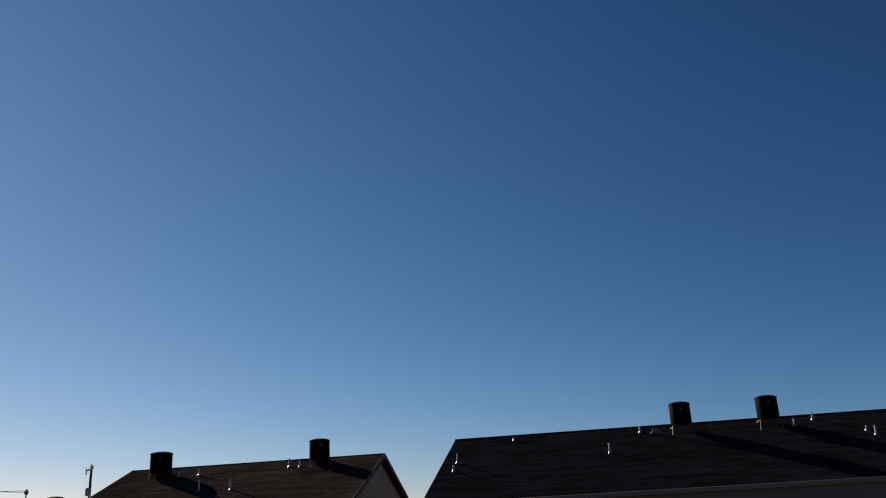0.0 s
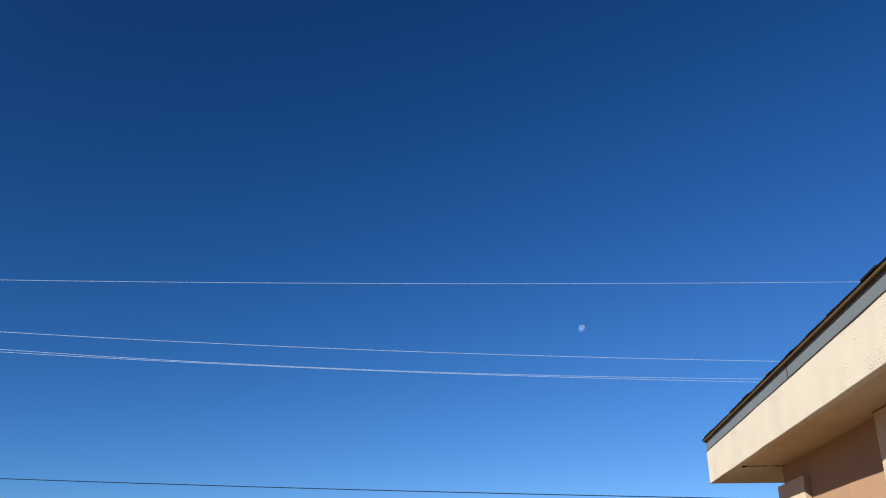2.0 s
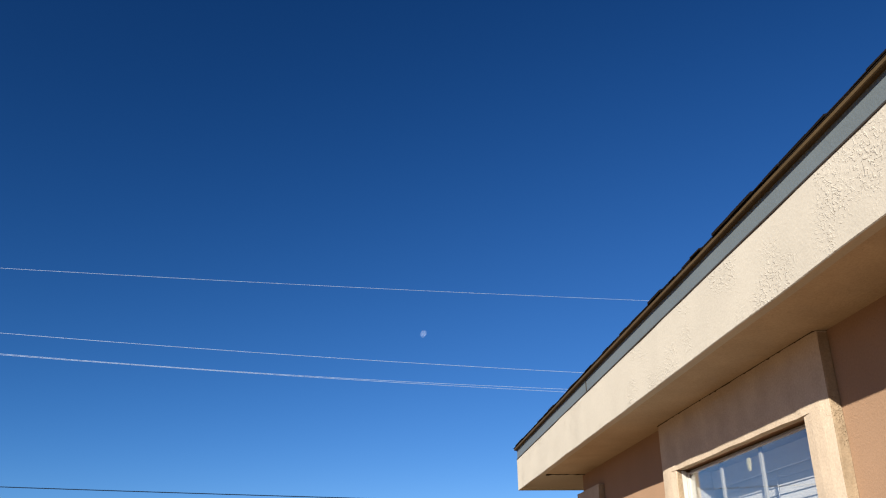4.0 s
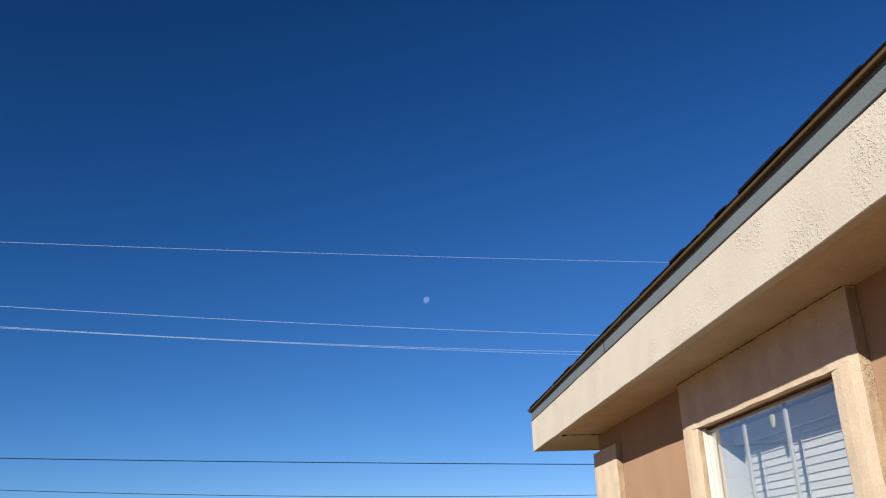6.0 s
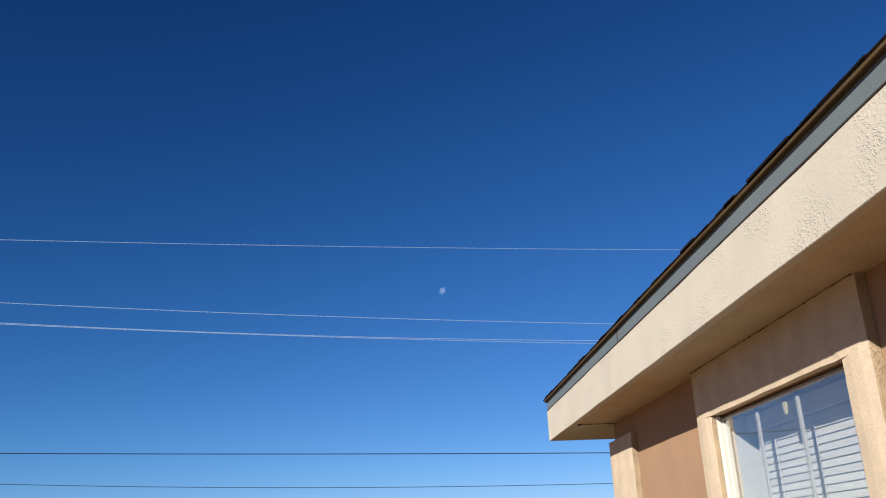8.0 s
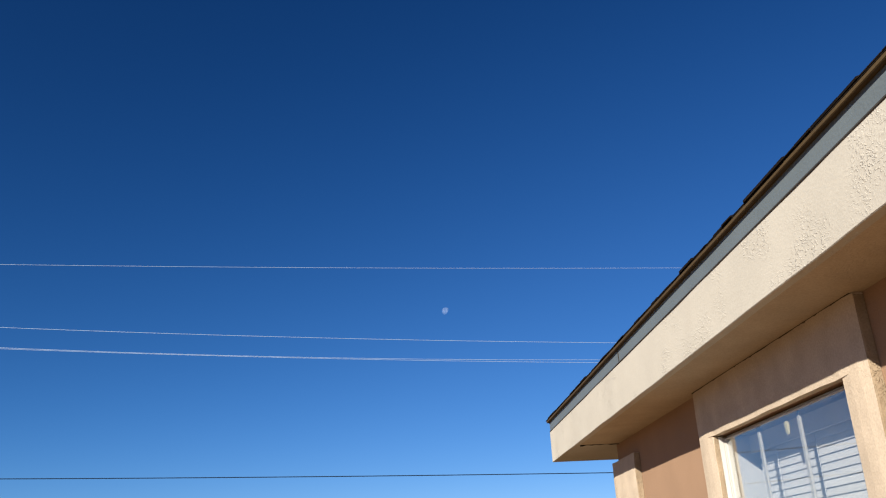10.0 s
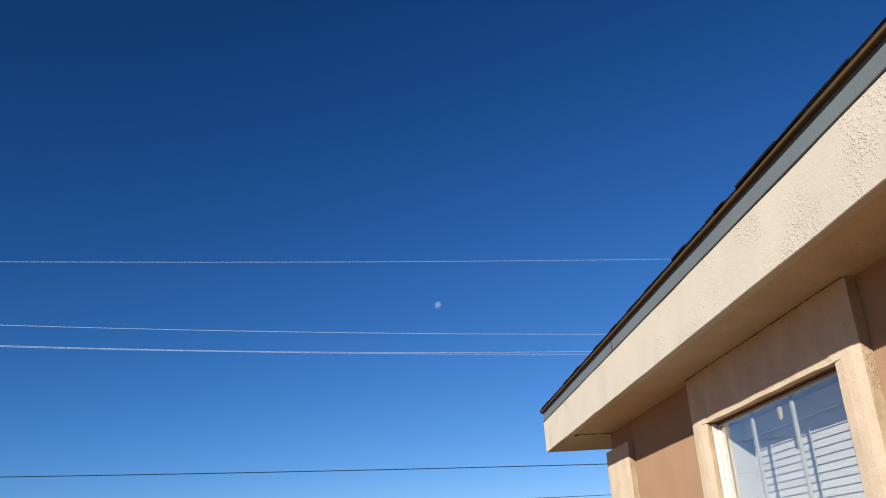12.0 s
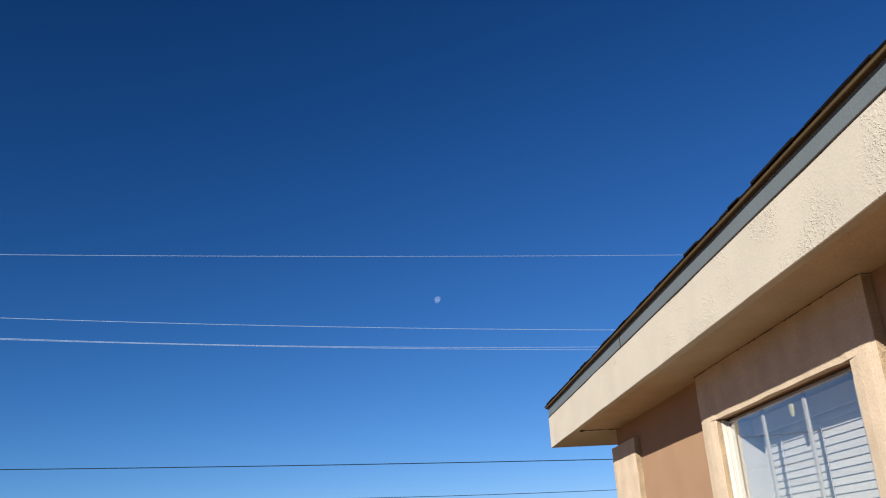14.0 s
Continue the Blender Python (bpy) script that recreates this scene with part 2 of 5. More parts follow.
TWIG = material("dry_twig", (0.092, 0.088, 0.089), 0.9, 0, 0.2, 0.6, 0.15, 20, 0.0, by_object=0.2, shine=0.1)
JUNIPER = material("dark_juniper", (0.01802, 0.02161, 0.01544), 0.9, 0, 0.3, 1.0, 0.2, 12, 0.0)
WHITE_METAL = material("white_ribbed_metal", (0.3707, 0.3655, 0.3449), 0.5, 0.1, 0.06, 0.4, 0.04, 20, 0.0)
WHITE_WALL = material("white_block_wall", (0.4015, 0.3861, 0.3501), 0.9, 0, 0.06, 0.4, 0.04, 20, 0.0)
SLATE_WALL = material("slate_painted_wall", (0.07207, 0.07106, 0.07722), 0.85, 0, 0.1, 0.5, 0.05, 20, 0.0)
TAN_ROOF = material("tan_awning_metal", (0.2368, 0.2059, 0.1441), 0.7, 0, 0.1, 0.5, 0.05, 20, 0.0)
RED_ROOF = material("rust_red_roof", (0.07207, 0.01747, 0.01287), 0.85, 0, 0.15, 0.5, 0.15, 14, 0.02)
SIGN_GRAY = material("brown_gray_sign_panel", (0.08752, 0.07979, 0.08237), 0.7, 0, 0.08, 0.7, 0.04, 20, 0.0)
DARK_WINDOW = material("dark_glazing", (0.03, 0.035, 0.04), 0.15, 0, 0.1, 1, 0.02, 20, 0.0)


def glass():
    m = bpy.data.materials.new("window_glass")
    m.use_nodes = True
    n, l = m.node_tree.nodes, m.node_tree.links
    n.remove(n["Principled BSDF"])
    fr, tr, gl, mx = n.new("ShaderNodeLayerWeight"), n.new("ShaderNodeBsdfTransparent"), n.new("ShaderNodeBsdfGlossy"), n.new("ShaderNodeMixShader")
    fr.inputs["Blend"].default_value = 0.5
    rise, keep = n.new("ShaderNodeMath"), n.new("ShaderNodeMath")
    rise.operation, keep.operation = "POWER", "MULTIPLY_ADD"
    rise.inputs[1].default_value = 2.5
    keep.inputs[1].default_value, keep.inputs[2].default_value = 0.7, 0.10
    l.new(fr.outputs["Facing"], rise.inputs[0]), l.new(rise.outputs[0], keep.inputs[0])
    tr.inputs["Color"].default_value = (0.90, 0.91, 0.91, 1)
    gl.inputs["Roughness"].default_value = 0.02
    l.new(keep.outputs[0], mx.inputs[0]), l.new(tr.outputs[0], mx.inputs[1]), l.new(gl.outputs[0], mx.inputs[2])
    haze, haze_layer = n.new("ShaderNodeBsdfDiffuse"), n.new("ShaderNodeMixShader")      # gray haze put into the glass as a thin patchy diffuse layer
    haze.inputs["Color"].default_value = (0.60, 0.60, 0.57, 1)
    patchy, amount = n.new("ShaderNodeTexNoise"), n.new("ShaderNodeMapRange")
    patchy.inputs["Scale"].default_value, patchy.inputs["Detail"].default_value = 4.0, 4
    amount.inputs["To Min"].default_value, amount.inputs["To Max"].default_value = 0.004, 0.032
    l.new(patchy.outputs["Fac"], amount.inputs["Value"]), l.new(amount.outputs[0], haze_layer.inputs[0])
    l.new(mx.outputs[0], haze_layer.inputs[1]), l.new(haze.outputs[0], haze_layer.inputs[2])
    l.new(haze_layer.outputs[0], n["Material Output"].inputs[0])
    return m


def moon_rock():
    """Sunlit gray rock seen through bright air: the sky in front of it shows as well."""
    m = material("moon_rock", (0.03861, 0.04376, 0.04633), 1.0, 0, 0.6, 0.10, 0.05, 2.0, 0.0)
    n, l = m.node_tree.nodes, m.node_tree.links
    tr, ad = n.new("ShaderNodeBsdfTransparent"), n.new("ShaderNodeAddShader")
    n["Principled BSDF"].inputs["Specular IOR Level"].default_value = 0
    l.new(n["Principled BSDF"].outputs[0], ad.inputs[0]), l.new(tr.outputs[0], ad.inputs[1])
    l.new(ad.outputs[0], n["Material Output"].inputs[0])
    return m


GLASS, MOON = glass(), moon_rock()


# ---- mesh helpers ----
def box(bm, x0, x1, y0, y1, z0, z1, bevel=0.0):
    v = [bm.verts.new(c) for c in ((x0, y0, z0), (x1, y0, z0), (x1, y1, z0), (x0, y1, z0), (x0, y0, z1), (x1, y0, z1), (x1, y1, z1), (x0, y1, z1))]
    f = [bm.faces.new([v[i] for i in q]) for q in ((3, 2, 1, 0), (4, 5, 6, 7), (0, 1, 5, 4), (1, 2, 6, 5), (2, 3, 7, 6), (3, 0, 4, 7))]
    if bevel:
        edges = list({e for q in f for e in q.edges})
        bmesh.ops.bevel(bm, geom=edges, offset=bevel, segments=2, affect="EDGES", profile=0.6)
    return bm


def beam(bm, a, b, w, h, bevel=0.0):
    """A bar of section w x h from a to b, its h side as upright as may be."""
    a, b = Vector(a), Vector(b)
    d = (b - a).normalized()
    side = d.cross(Vector((0, 0, 1)))
    side = Vector((1, 0, 0)) if side.length < 1e-4 else side.normalized()
    up = side.cross(d)
    v = [bm.verts.new(p + side * sx * w / 2 + up * sz * h / 2) for p in (a, b) for sx, sz in ((-1, -1), (1, -1), (1, 1), (-1, 1))]
    f = [bm.faces.new([v[i] for i in q]) for q in ((0, 1, 2, 3), (7, 6, 5, 4), (0, 4, 5, 1), (1, 5, 6, 2), (2, 6, 7, 3), (3, 7, 4, 0))]
    if bevel:
        bmesh.ops.bevel(bm, geom=list({e for q in f for e in q.edges}), offset=bevel, segments=1, affect="EDGES")
    return bm


def tube(bm, points, radii, sides=8, caps=True):
    """A round bar along the points, with a radius for each."""
    pts = [Vector(p) for p in points]
    radii = [radii] * len(pts) if isinstance(radii, (int, float)) else radii
    rings, side = [], None
    for i, p in enumerate(pts):
        d = (pts[min(i + 1, len(pts) - 1)] - pts[max(i - 1, 0)]).normalized()
        if side is None:
            side = d.cross(Vector((0, 0, 1)))
            side = d.cross(Vector((1, 0, 0))) if side.length < 1e-3 else side
        side = (side - d * side.dot(d)).normalized()
        up = d.cross(side)
        rings.append([bm.verts.new(p + (side * math.cos(2 * math.pi * k / sides) + up * math.sin(2 * math.pi * k / sides)) * radii[i]) for k in range(sides)])
    for r, q in zip(rings, rings[1:]):
        for k in range(sides):
            bm.faces.new((r[k], r[(k + 1) % sides], q[(k + 1) % sides], q[k]))
    if caps:
        bm.faces.new(rings[0][::-1]), bm.faces.new(rings[-1])
    return bm


def lathe(bm, profile, sides=20, at=(0, 0, 0)):
    """Turns (radius, height) pairs round the upright through at."""
    rings = [[bm.verts.new((at[0] + r * math.cos(2 * math.pi * k / sides), at[1] + r * math.sin(2 * math.pi * k / sides), at[2] + z)) for k in range(sides)] for r, z in profile]
    for a, b in zip(rings, rings[1:]):
        for k in range(sides):
            bm.faces.new((a[k], a[(k + 1) % sides], b[(k + 1) % sides], b[k]))
    bm.faces.new(rings[0][::-1]), bm.faces.new(rings[-1])
    return bm


def part(name, bm, mat, parent=None, label="", smooth=False):
    me = bpy.data.meshes.new(name)
    bmesh.ops.recalc_face_normals(bm, faces=bm.faces[:]) if len(bm.faces) < 20000 else None
    bm.to_mesh(me)
    bm.free()
    if smooth:
        me.polygons.foreach_set("use_smooth", [True] * len(me.polygons))
        me.set_sharp_from_angle(angle=radians(40))
    me.materials.append(mat)
    ob = new(name, me)
    ob.parent = parent
    return tagged(ob, label) if label else ob


def thing(name, label, category, group="", at=(0, 0, 0), turn=0.0, kind=""):
    ob = new(name)
    ob.matrix_world = pose(*at, 0, 0, turn)
    return tagged(ob, label, category, group, kind)


def polar(az, dist, z=0.0):
    """A place by its bearing (degrees to the left of +y) and distance from the origin."""
    return Vector((-math.sin(radians(az)) * dist, math.cos(radians(az)) * dist, z))


EYE = 1.55


def wpart(name, bm, mat, parent, label="", smooth=False):
    """A part whose mesh is given in the world's metres."""
    ob = part(name, bm, mat, parent, label, smooth)
    top = parent
    m = Matrix.Identity(4)
    while top is not None:
        m = top.matrix_basis @ m if top.parent is None else top.matrix_parent_inverse @ top.matrix_basis @ m
        top = top.parent
    ob.matrix_parent_inverse = m.inverted()
    return ob


# ---- ground ----
bm = bmesh.new()
rings = [0.0, 15, 60, 200, 700, 2500, 4800]
prev = None
for r in rings:
    cur = [bm.verts.new((0, 0, 0))] if r == 0 else [bm.verts.new((r * math.cos(k * math.pi / 24), r * math.sin(k * math.pi / 24), 0)) for k in range(48)]
    if prev:
        for k in range(48):
            bm.faces.new((prev[0], cur[k], cur[(k + 1) % 48]) if len(prev) == 1 else (prev[k], cur[k], cur[(k + 1) % 48], prev[(k + 1) % 48]))
    prev = cur
tagged(part("ground", bm, GROUND), "dry tan gravel and dirt ground", "ground", kind="structure")

# ---- the stucco house beside the camera ----
XF, XW, XB = 1.351, 1.647, 1.692            # fascia, raised trim and wall planes
ZS = EYE + 0.900                            # underside of the eave
YE, YW, YS = 7.29, 6.385, -9.0              # eave's end, wall's end, far end behind the camera
XBACK = 11.0
house = thing("stucco_house", "cream and tan stucco house with deep boxed eaves", "house", at=(XB, YW, 0))

# walls with the window's opening cut through
WY0, WY1, WZ0, WZ1 = 2.900, 4.265, EYE - 0.75, EYE + 0.638
bm = bmesh.new()
T = 0.20
ys, zs = (YS, WY0, WY1, YW), (0, WZ0, WZ1, ZS + 0.2)
g = {(s, j, k): bm.verts.new((XB + s * T, ys[j], zs[k])) for s in (0, 1) for j in range(4) for k in range(4)}
for s in (0, 1):
    for j in range(3):
        for k in range(3):
            if (j, k) != (1, 1):
                bm.faces.new([g[s, a, b] for a, b in ((j, k), (j + 1, k), (j + 1, k + 1), (j, k + 1))])
ring = [(j, 0) for j in range(4)] + [(3, k) for k in (1, 2, 3)] + [(j, 3) for j in (2, 1, 0)] + [(0, k) for k in (2, 1)]
for loop in (ring, [(1, 1), (2, 1), (2, 2), (1, 2)]):
    for p, q in zip(loop, loop[1:] + loop[:1]):
        bm.faces.new((g[(0, *p)], g[(0, *q)], g[(1, *q)], g[(1, *p)]))
wpart("wall", bm, STUCCO_BROWN, house, "smooth tan stucco wall")
for b in ((XB + T, XBACK, YW - T, YW), (XB + T, XBACK, YS, YS + T), (XBACK - T, XBACK, YS + T, YW - T)):
    wpart("wall", box(bmesh.new(), *b, 0, ZS + 0.2), STUCCO_BROWN, house)

# raised window surround: header and two jambs, with rough cut returns
def slab(bm, x0, x1, y0, y1, z0, z1, seed, wobble=0.004, step=0.06, flat=()):
    """A stucco slab whose front and edges waver a little."""
    ny, nz = max(2, round((y1 - y0) / step)), max(2, round((z1 - z0) / step))
    grid = {}
    for j in range(ny + 1):
        for k in range(nz + 1):
            y, z = y0 + (y1 - y0) * j / ny, z0 + (z1 - z0) * k / nz
            q = Vector((seed, y * 7, z * 7))
            edge = (j in (0, ny)) or (k == 0 and not any(a <= y <= b for a, b in flat)) or (k == nz and not flat)
            dy = noise.noise(q + Vector((3, 0, 0))) * wobble if j in (0, ny) else 0
            dz = noise.noise(q + Vector((9, 0, 0))) * wobble if k in (0, nz) else 0
            dx = noise.noise(q) * wobble * 0.5 + (0.005 if edge else 0)
            grid[j, k] = (bm.verts.new((x0 + dx, y + dy, z + dz)), bm.verts.new((x1, y + dy * 0.4, z + dz * 0.4)))
    for j in range(ny):
        for k in range(nz):
            bm.faces.new([grid[a][0] for a in ((j, k), (j, k + 1), (j + 1, k + 1), (j + 1, k))])
            bm.faces.new([grid[a][1] for a in ((j, k), (j + 1, k), (j + 1, k + 1), (j, k + 1))])
    for k in range(nz):
        for j in (0, ny):
            bm.faces.new((grid[j, k][0], grid[j, k][1], grid[j, k + 1][1], grid[j, k + 1][0]))
    for j in range(ny):
        for k in (0, nz):
            bm.faces.new((grid[j, k][0], grid[j + 1, k][0], grid[j + 1, k][1], grid[j, k][1]))
    return bm

PY0, PY1 = 2.712, 4.468
surround = wpart("window_surround", slab(bmesh.new(), XW, XB - 0.001, PY0, PY1, WZ1, ZS - 0.003, 1.3, flat=((2.7, 2.90), (4.26, 4.5))), STUCCO_TRIM, house, "raised cream stucco band round the window")
wpart("jamb_band", slab(bmesh.new(), XW, XB - 0.001, WY1, PY1, 0.55, WZ1 + 0.0005, 1.3, flat=((0, 0),)), STUCCO_TRIM, surround)
wpart("jamb_band", slab(bmesh.new(), XW, XB - 0.001, PY0, WY0, 0.55, WZ1 + 0.0005, 1.3, flat=((0, 0),)), STUCCO_TRIM, surround)
wpart("sill_band", slab(bmesh.new(), XW, XB - 0.001, WY0 + 0.001, WY1 - 0.001, 0.55, WZ0, 8.7), STUCCO_TRIM, surround)
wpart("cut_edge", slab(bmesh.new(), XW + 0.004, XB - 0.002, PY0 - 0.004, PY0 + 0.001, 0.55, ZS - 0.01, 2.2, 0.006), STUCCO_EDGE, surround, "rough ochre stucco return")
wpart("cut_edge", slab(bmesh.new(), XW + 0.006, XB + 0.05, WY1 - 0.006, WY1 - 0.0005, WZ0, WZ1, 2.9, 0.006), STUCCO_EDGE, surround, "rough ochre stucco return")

# corner trim, short of the eave
corner = wpart("corner_trim", slab(bmesh.new(), XW, XB - 0.001, 5.80, YW + 0.045, 0.1, EYE + 0.765, 5.5), STUCCO_TRIM, house, "raised cream stucco corner board")
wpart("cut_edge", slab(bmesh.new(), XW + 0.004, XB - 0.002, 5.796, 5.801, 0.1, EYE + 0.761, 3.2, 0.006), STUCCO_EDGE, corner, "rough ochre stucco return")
bm = bmesh.new()
box(bm, XW + 0.006, XB + 0.4, YW + 0.001, YW + 0.042, 0.1, EYE + 0.763, 0.004)
wpart("corner_return", bm, STUCCO_TRIM, corner)

# boxed eave: soffit in two panels with an open joint between, stucco fascia, painted boards, drip edge
bm = bmesh.new()
box(bm, XF + 0.03, XB + 0.02, YS, 6.318, ZS, ZS + 0.03)
wpart("soffit", bm, STUCCO_SOFFIT, house, "smooth tan stucco soffit")
bm = bmesh.new()
box(bm, XF + 0.03, XBACK, 6.330, YE - 0.03, ZS + 0.001, ZS + 0.03)
wpart("end_soffit", bm, STUCCO_FASCIA, house, "cream stucco soffit beyond the joint")
bm = bmesh.new()
rnd = random.Random(5)
n, prev = 40, None
for i in range(n + 1):
    x = XF + 0.05 + 0.62 * i / n
    h = max(0.0006, 0.014 * noise.noise((x * 16, 3.0, 0)) + 0.004)
    cur = [bm.verts.new(c) for c in ((x, 6.312 - h, ZS - h), (x, 6.326 + h, ZS - h), (x, 6.324, ZS + 0.012), (x, 6.319, ZS + 0.012))]
    if prev:
        for k in range(4):
            bm.faces.new((prev[k], prev[(k + 1) % 4], cur[(k + 1) % 4], cur[k]))
    prev = cur
wpart("joint_strip", bm, DARK_GAP, house, "broken dark sealant along the soffit joint")
bm = bmesh.new()
n, prev = 220, None                               # crack where the surround meets the soffit
for i in range(n + 1):
    y = 2.72 + 1.74 * i / n
    h = max(0.0008, 0.0026 + 0.006 * noise.noise((y * 31, 8.0, 0)))
    cur = [bm.verts.new(c) for c in ((XW - 0.0015, y, ZS - h), (XW - 0.0015, y, ZS + 0.002), (XW + 0.02, y, ZS + 0.002), (XW + 0.02, y, ZS - h))]
    if prev:
        for k in range(4):
            bm.faces.new((prev[k], prev[(k + 1) % 4], cur[(k + 1) % 4], cur[k]))
    prev = cur
wpart("crack_line", bm, CRACK, house, "thin dark shrinkage crack")

ZG, ZD = EYE + 1.155, EYE + 1.240
def strip(y0, y1, x0, x1, z0, z1, step, wob, seed, bm=None):
    """A long band along the eave, its lower corners eased, wavering by wob."""
    bm = bm or bmesh.new()
    n = max(1, round((y1 - y0) / step))
    prev = None
    for i in range(n + 1):
        y = y0 + (y1 - y0) * i / n
        a, b = noise.noise((seed, y * 2.3, 0)) * wob, noise.noise((seed, y * 2.3, 7)) * wob
        e = min(0.003, (z1 - z0) * 0.2)
        cur = [bm.verts.new(c) for c in ((x0 + a, y, z0 + e + b), (x0 + e + a, y, z0 + b), (x1, y, z0 + b), (x1, y, z1), (x0 + a, y, z1))]
        if prev:
            for k in range(5):
                bm.faces.new((prev[k], prev[(k + 1) % 5], cur[(k + 1) % 5], cur[k]))
        else:
            bm.faces.new(cur)
        prev = cur
    bm.faces.new(prev[::-1])
    return bm

wpart("fascia", strip(YS, YE, XF, XF + 0.04, ZS - 0.002, ZG, 0.12, 0.0035, 2.0), STUCCO_FASCIA, house, "trowelled cream stucco fascia")
bm = bmesh.new()
box(bm, XF + 0.041, XBACK, YE - 0.04, YE - 0.001, ZS - 0.002, ZG, 0.003)
wpart("end_fascia", bm, STUCCO_FASCIA, house)
cuts = [YS, -3.1, 0.9, 4.776, YE + 0.004]
for a, b in zip(cuts, cuts[1:]):
    wpart("fascia_board", strip(a + 0.0015, b - 0.0015, XF + 0.004, XF + 0.035, ZG + 0.003, ZD + 0.004, 0.4, 0.0015, a), FASCIA_GRAY, house, "blue-gray painted eave board")
# proud dark strip drawn for the shade in the narrow board joint
wpart("board_joint", box(bmesh.new(), XF + 0.0005, XF + 0.03, 4.773, 4.780, ZG + 0.005, ZD - 0.008), DARK_GAP, house, "dark butt joint in the eave board")
wpart("end_board", box(bmesh.new(), XF + 0.036, XBACK, YE - 0.03, YE + 0.003, ZG + 0.003, ZD + 0.004), FASCIA_GRAY, house)
# proud dark strip in place of the gap's shade, which the fascia hides
bm = bmesh.new()
box(bm, XF - 0.0035, XF + 0.04, YS, YE - 0.002, ZG - 0.001, ZG + 0.0045)
wpart("shadow_gap", bm, DARK_GAP, house, "dark joint under the painted board")
drip = bmesh.new()
strip(YS, YE + 0.03, XF - 0.017, XF + 0.003, ZD - 0.004, ZD + 0.010, 0.5, 0.002, 8, drip)
wpart("drip_edge", drip, DRIP_BROWN, house, "thin brown metal drip edge")
bm = bmesh.new()
box(bm, XF + 0.004, XBACK + 0.3, YE + 0.004, YE + 0.03, ZD - 0.009, ZD + 0.010)
wpart("end_drip_edge", bm, DRIP_BROWN, house, "thin brown metal drip edge")

# hipped roof deck
XR, SL = (XF + XBACK + 0.3) / 2, 0.33
bm = bmesh.new()
z0, run = ZD + 0.011, (XBACK + 0.3 - XF) / 2
base = [(XF - 0.01, YS), (XBACK + 0.3, YS), (XBACK + 0.3, YE + 0.02), (XF - 0.01, YE + 0.02)]
lo = [bm.verts.new((x, y, z0)) for x, y in base]
ridge = [bm.verts.new((XR, YS + run, z0 + run * SL)), bm.verts.new((XR, YE - run, z0 + run * SL))]
bm.faces.new(lo[::-1])
bm.faces.new((lo[0], lo[1], ridge[0])), bm.faces.new((lo[1], lo[2], ridge[1], ridge[0])), bm.faces.new((lo[2], lo[3], ridge[1])), bm.faces.new((lo[3], lo[0], ridge[0], ridge[1]))
roof = wpart("roof", bm, SHINGLE_REST, house, "dark brown shingled hip roof")

# the window: frame, sashes, bars, pane
window = wpart("window", bmesh.new(), VINYL, house, "white vinyl slider window with grille bars")
XG = 1.708                                     # glass plane
def jambs(x0, x1, y0, y1, z0, z1, w, top, bev=0.003):
    for name, b in (("head", (y0 + 0.001, y1 - 0.001, z1 - top, z1)), ("sill_rail", (y0, y1, z0, z0 + w)), ("jamb", (y0, y0 + w, z0 + w + 0.0005, z1 - top - 0.0005)), ("jamb", (y1 - w, y1, z0 + w + 0.0005, z1 - top - 0.0005))):
        bm = bmesh.new()
        box(bm, x0 + (0.022 if name == "head" and w > 0.015 else 0), x1, *b, bev)
        wpart(name, bm, VINYL, window)
jambs(1.698, 1.738, WY0 + 0.004, WY1 - 0.007, WZ0 + 0.002, WZ1 - 0.004, 0.016, 0.008)
jambs(1.702, 1.730, WY0 + 0.026, WY1 - 0.026, WZ0 + 0.030, WZ1 - 0.019, 0.010, 0.007)
bm = bmesh.new()
box(bm, 1.676, 1.6975, WY1 - 0.017, WY1 - 0.0068, WZ0 + 0.002, WZ1 - 0.006, 0.002)
wpart("jamb_return", bm, VINYL, window, "white vinyl return lining the opening")
for y in (3.845, 3.424, 3.000):
    bm = bmesh.new()
    box(bm, XG + 0.004, XG + 0.014, y - 0.012, y + 0.012, WZ0 + 0.042, WZ1 - 0.026, 0.002)
    wpart("grille_bar", bm, VINYL, window, "white grille bar")
bm = bmesh.new()
box(bm, XG, XG + 0.003, WY0 + 0.035, WY1 - 0.035, WZ0 + 0.041, WZ1 - 0.025)
pane = wpart("pane", bm, GLASS, window, "clear reflective window glass")
pane.visible_shadow = False
bm = bmesh.new()
lathe(bm, [(0.012, -0.028), (0.016, -0.02), (0.020, 0.0), (0.021, 0.02), (0.016, 0.027)], 14)
for v in bm.verts:
    v.co = Vector((XG + 0.012 + v.co.x * 0.35, 3.554 + v.co.y, EYE + 0.563 + v.co.z))
tagged(wpart("window_tag", bm, TAG_YELLOW, window), "small pale yellow plastic tag on the glass")

# inside: white returns and a shut room behind
bm = bmesh.new()
RX = 4.2
box(bm, XB + T, XB + T + 0.01, 2.2, WY0 - 0.03, 0, ZS)
box(bm, XB + T, XB + T + 0.01, WY1 + 0.03, 4.7, 0, ZS)
box(bm, 1.740, XB + T + 0.012, WY0 - 0.028, WY0 + 0.003, WZ0, WZ1)
box(bm, 1.740, XB + T + 0.012, WY1 - 0.006, WY1 + 0.028, WZ0, WZ1)
box(bm, 1.740, XB + T + 0.012, WY0, WY1, WZ1 - 0.005, WZ1 + 0.02)
box(bm, RX, RX + 0.01, 2.2, 4.7, 0, ZS)
box(bm, XB + T, RX, 2.19, 2.2, 0, ZS)
box(bm, XB + T, RX, 4.7, 4.71, 0, ZS)
box(bm, XB + T, RX, 2.2, 4.7, ZS - 0.01, ZS)
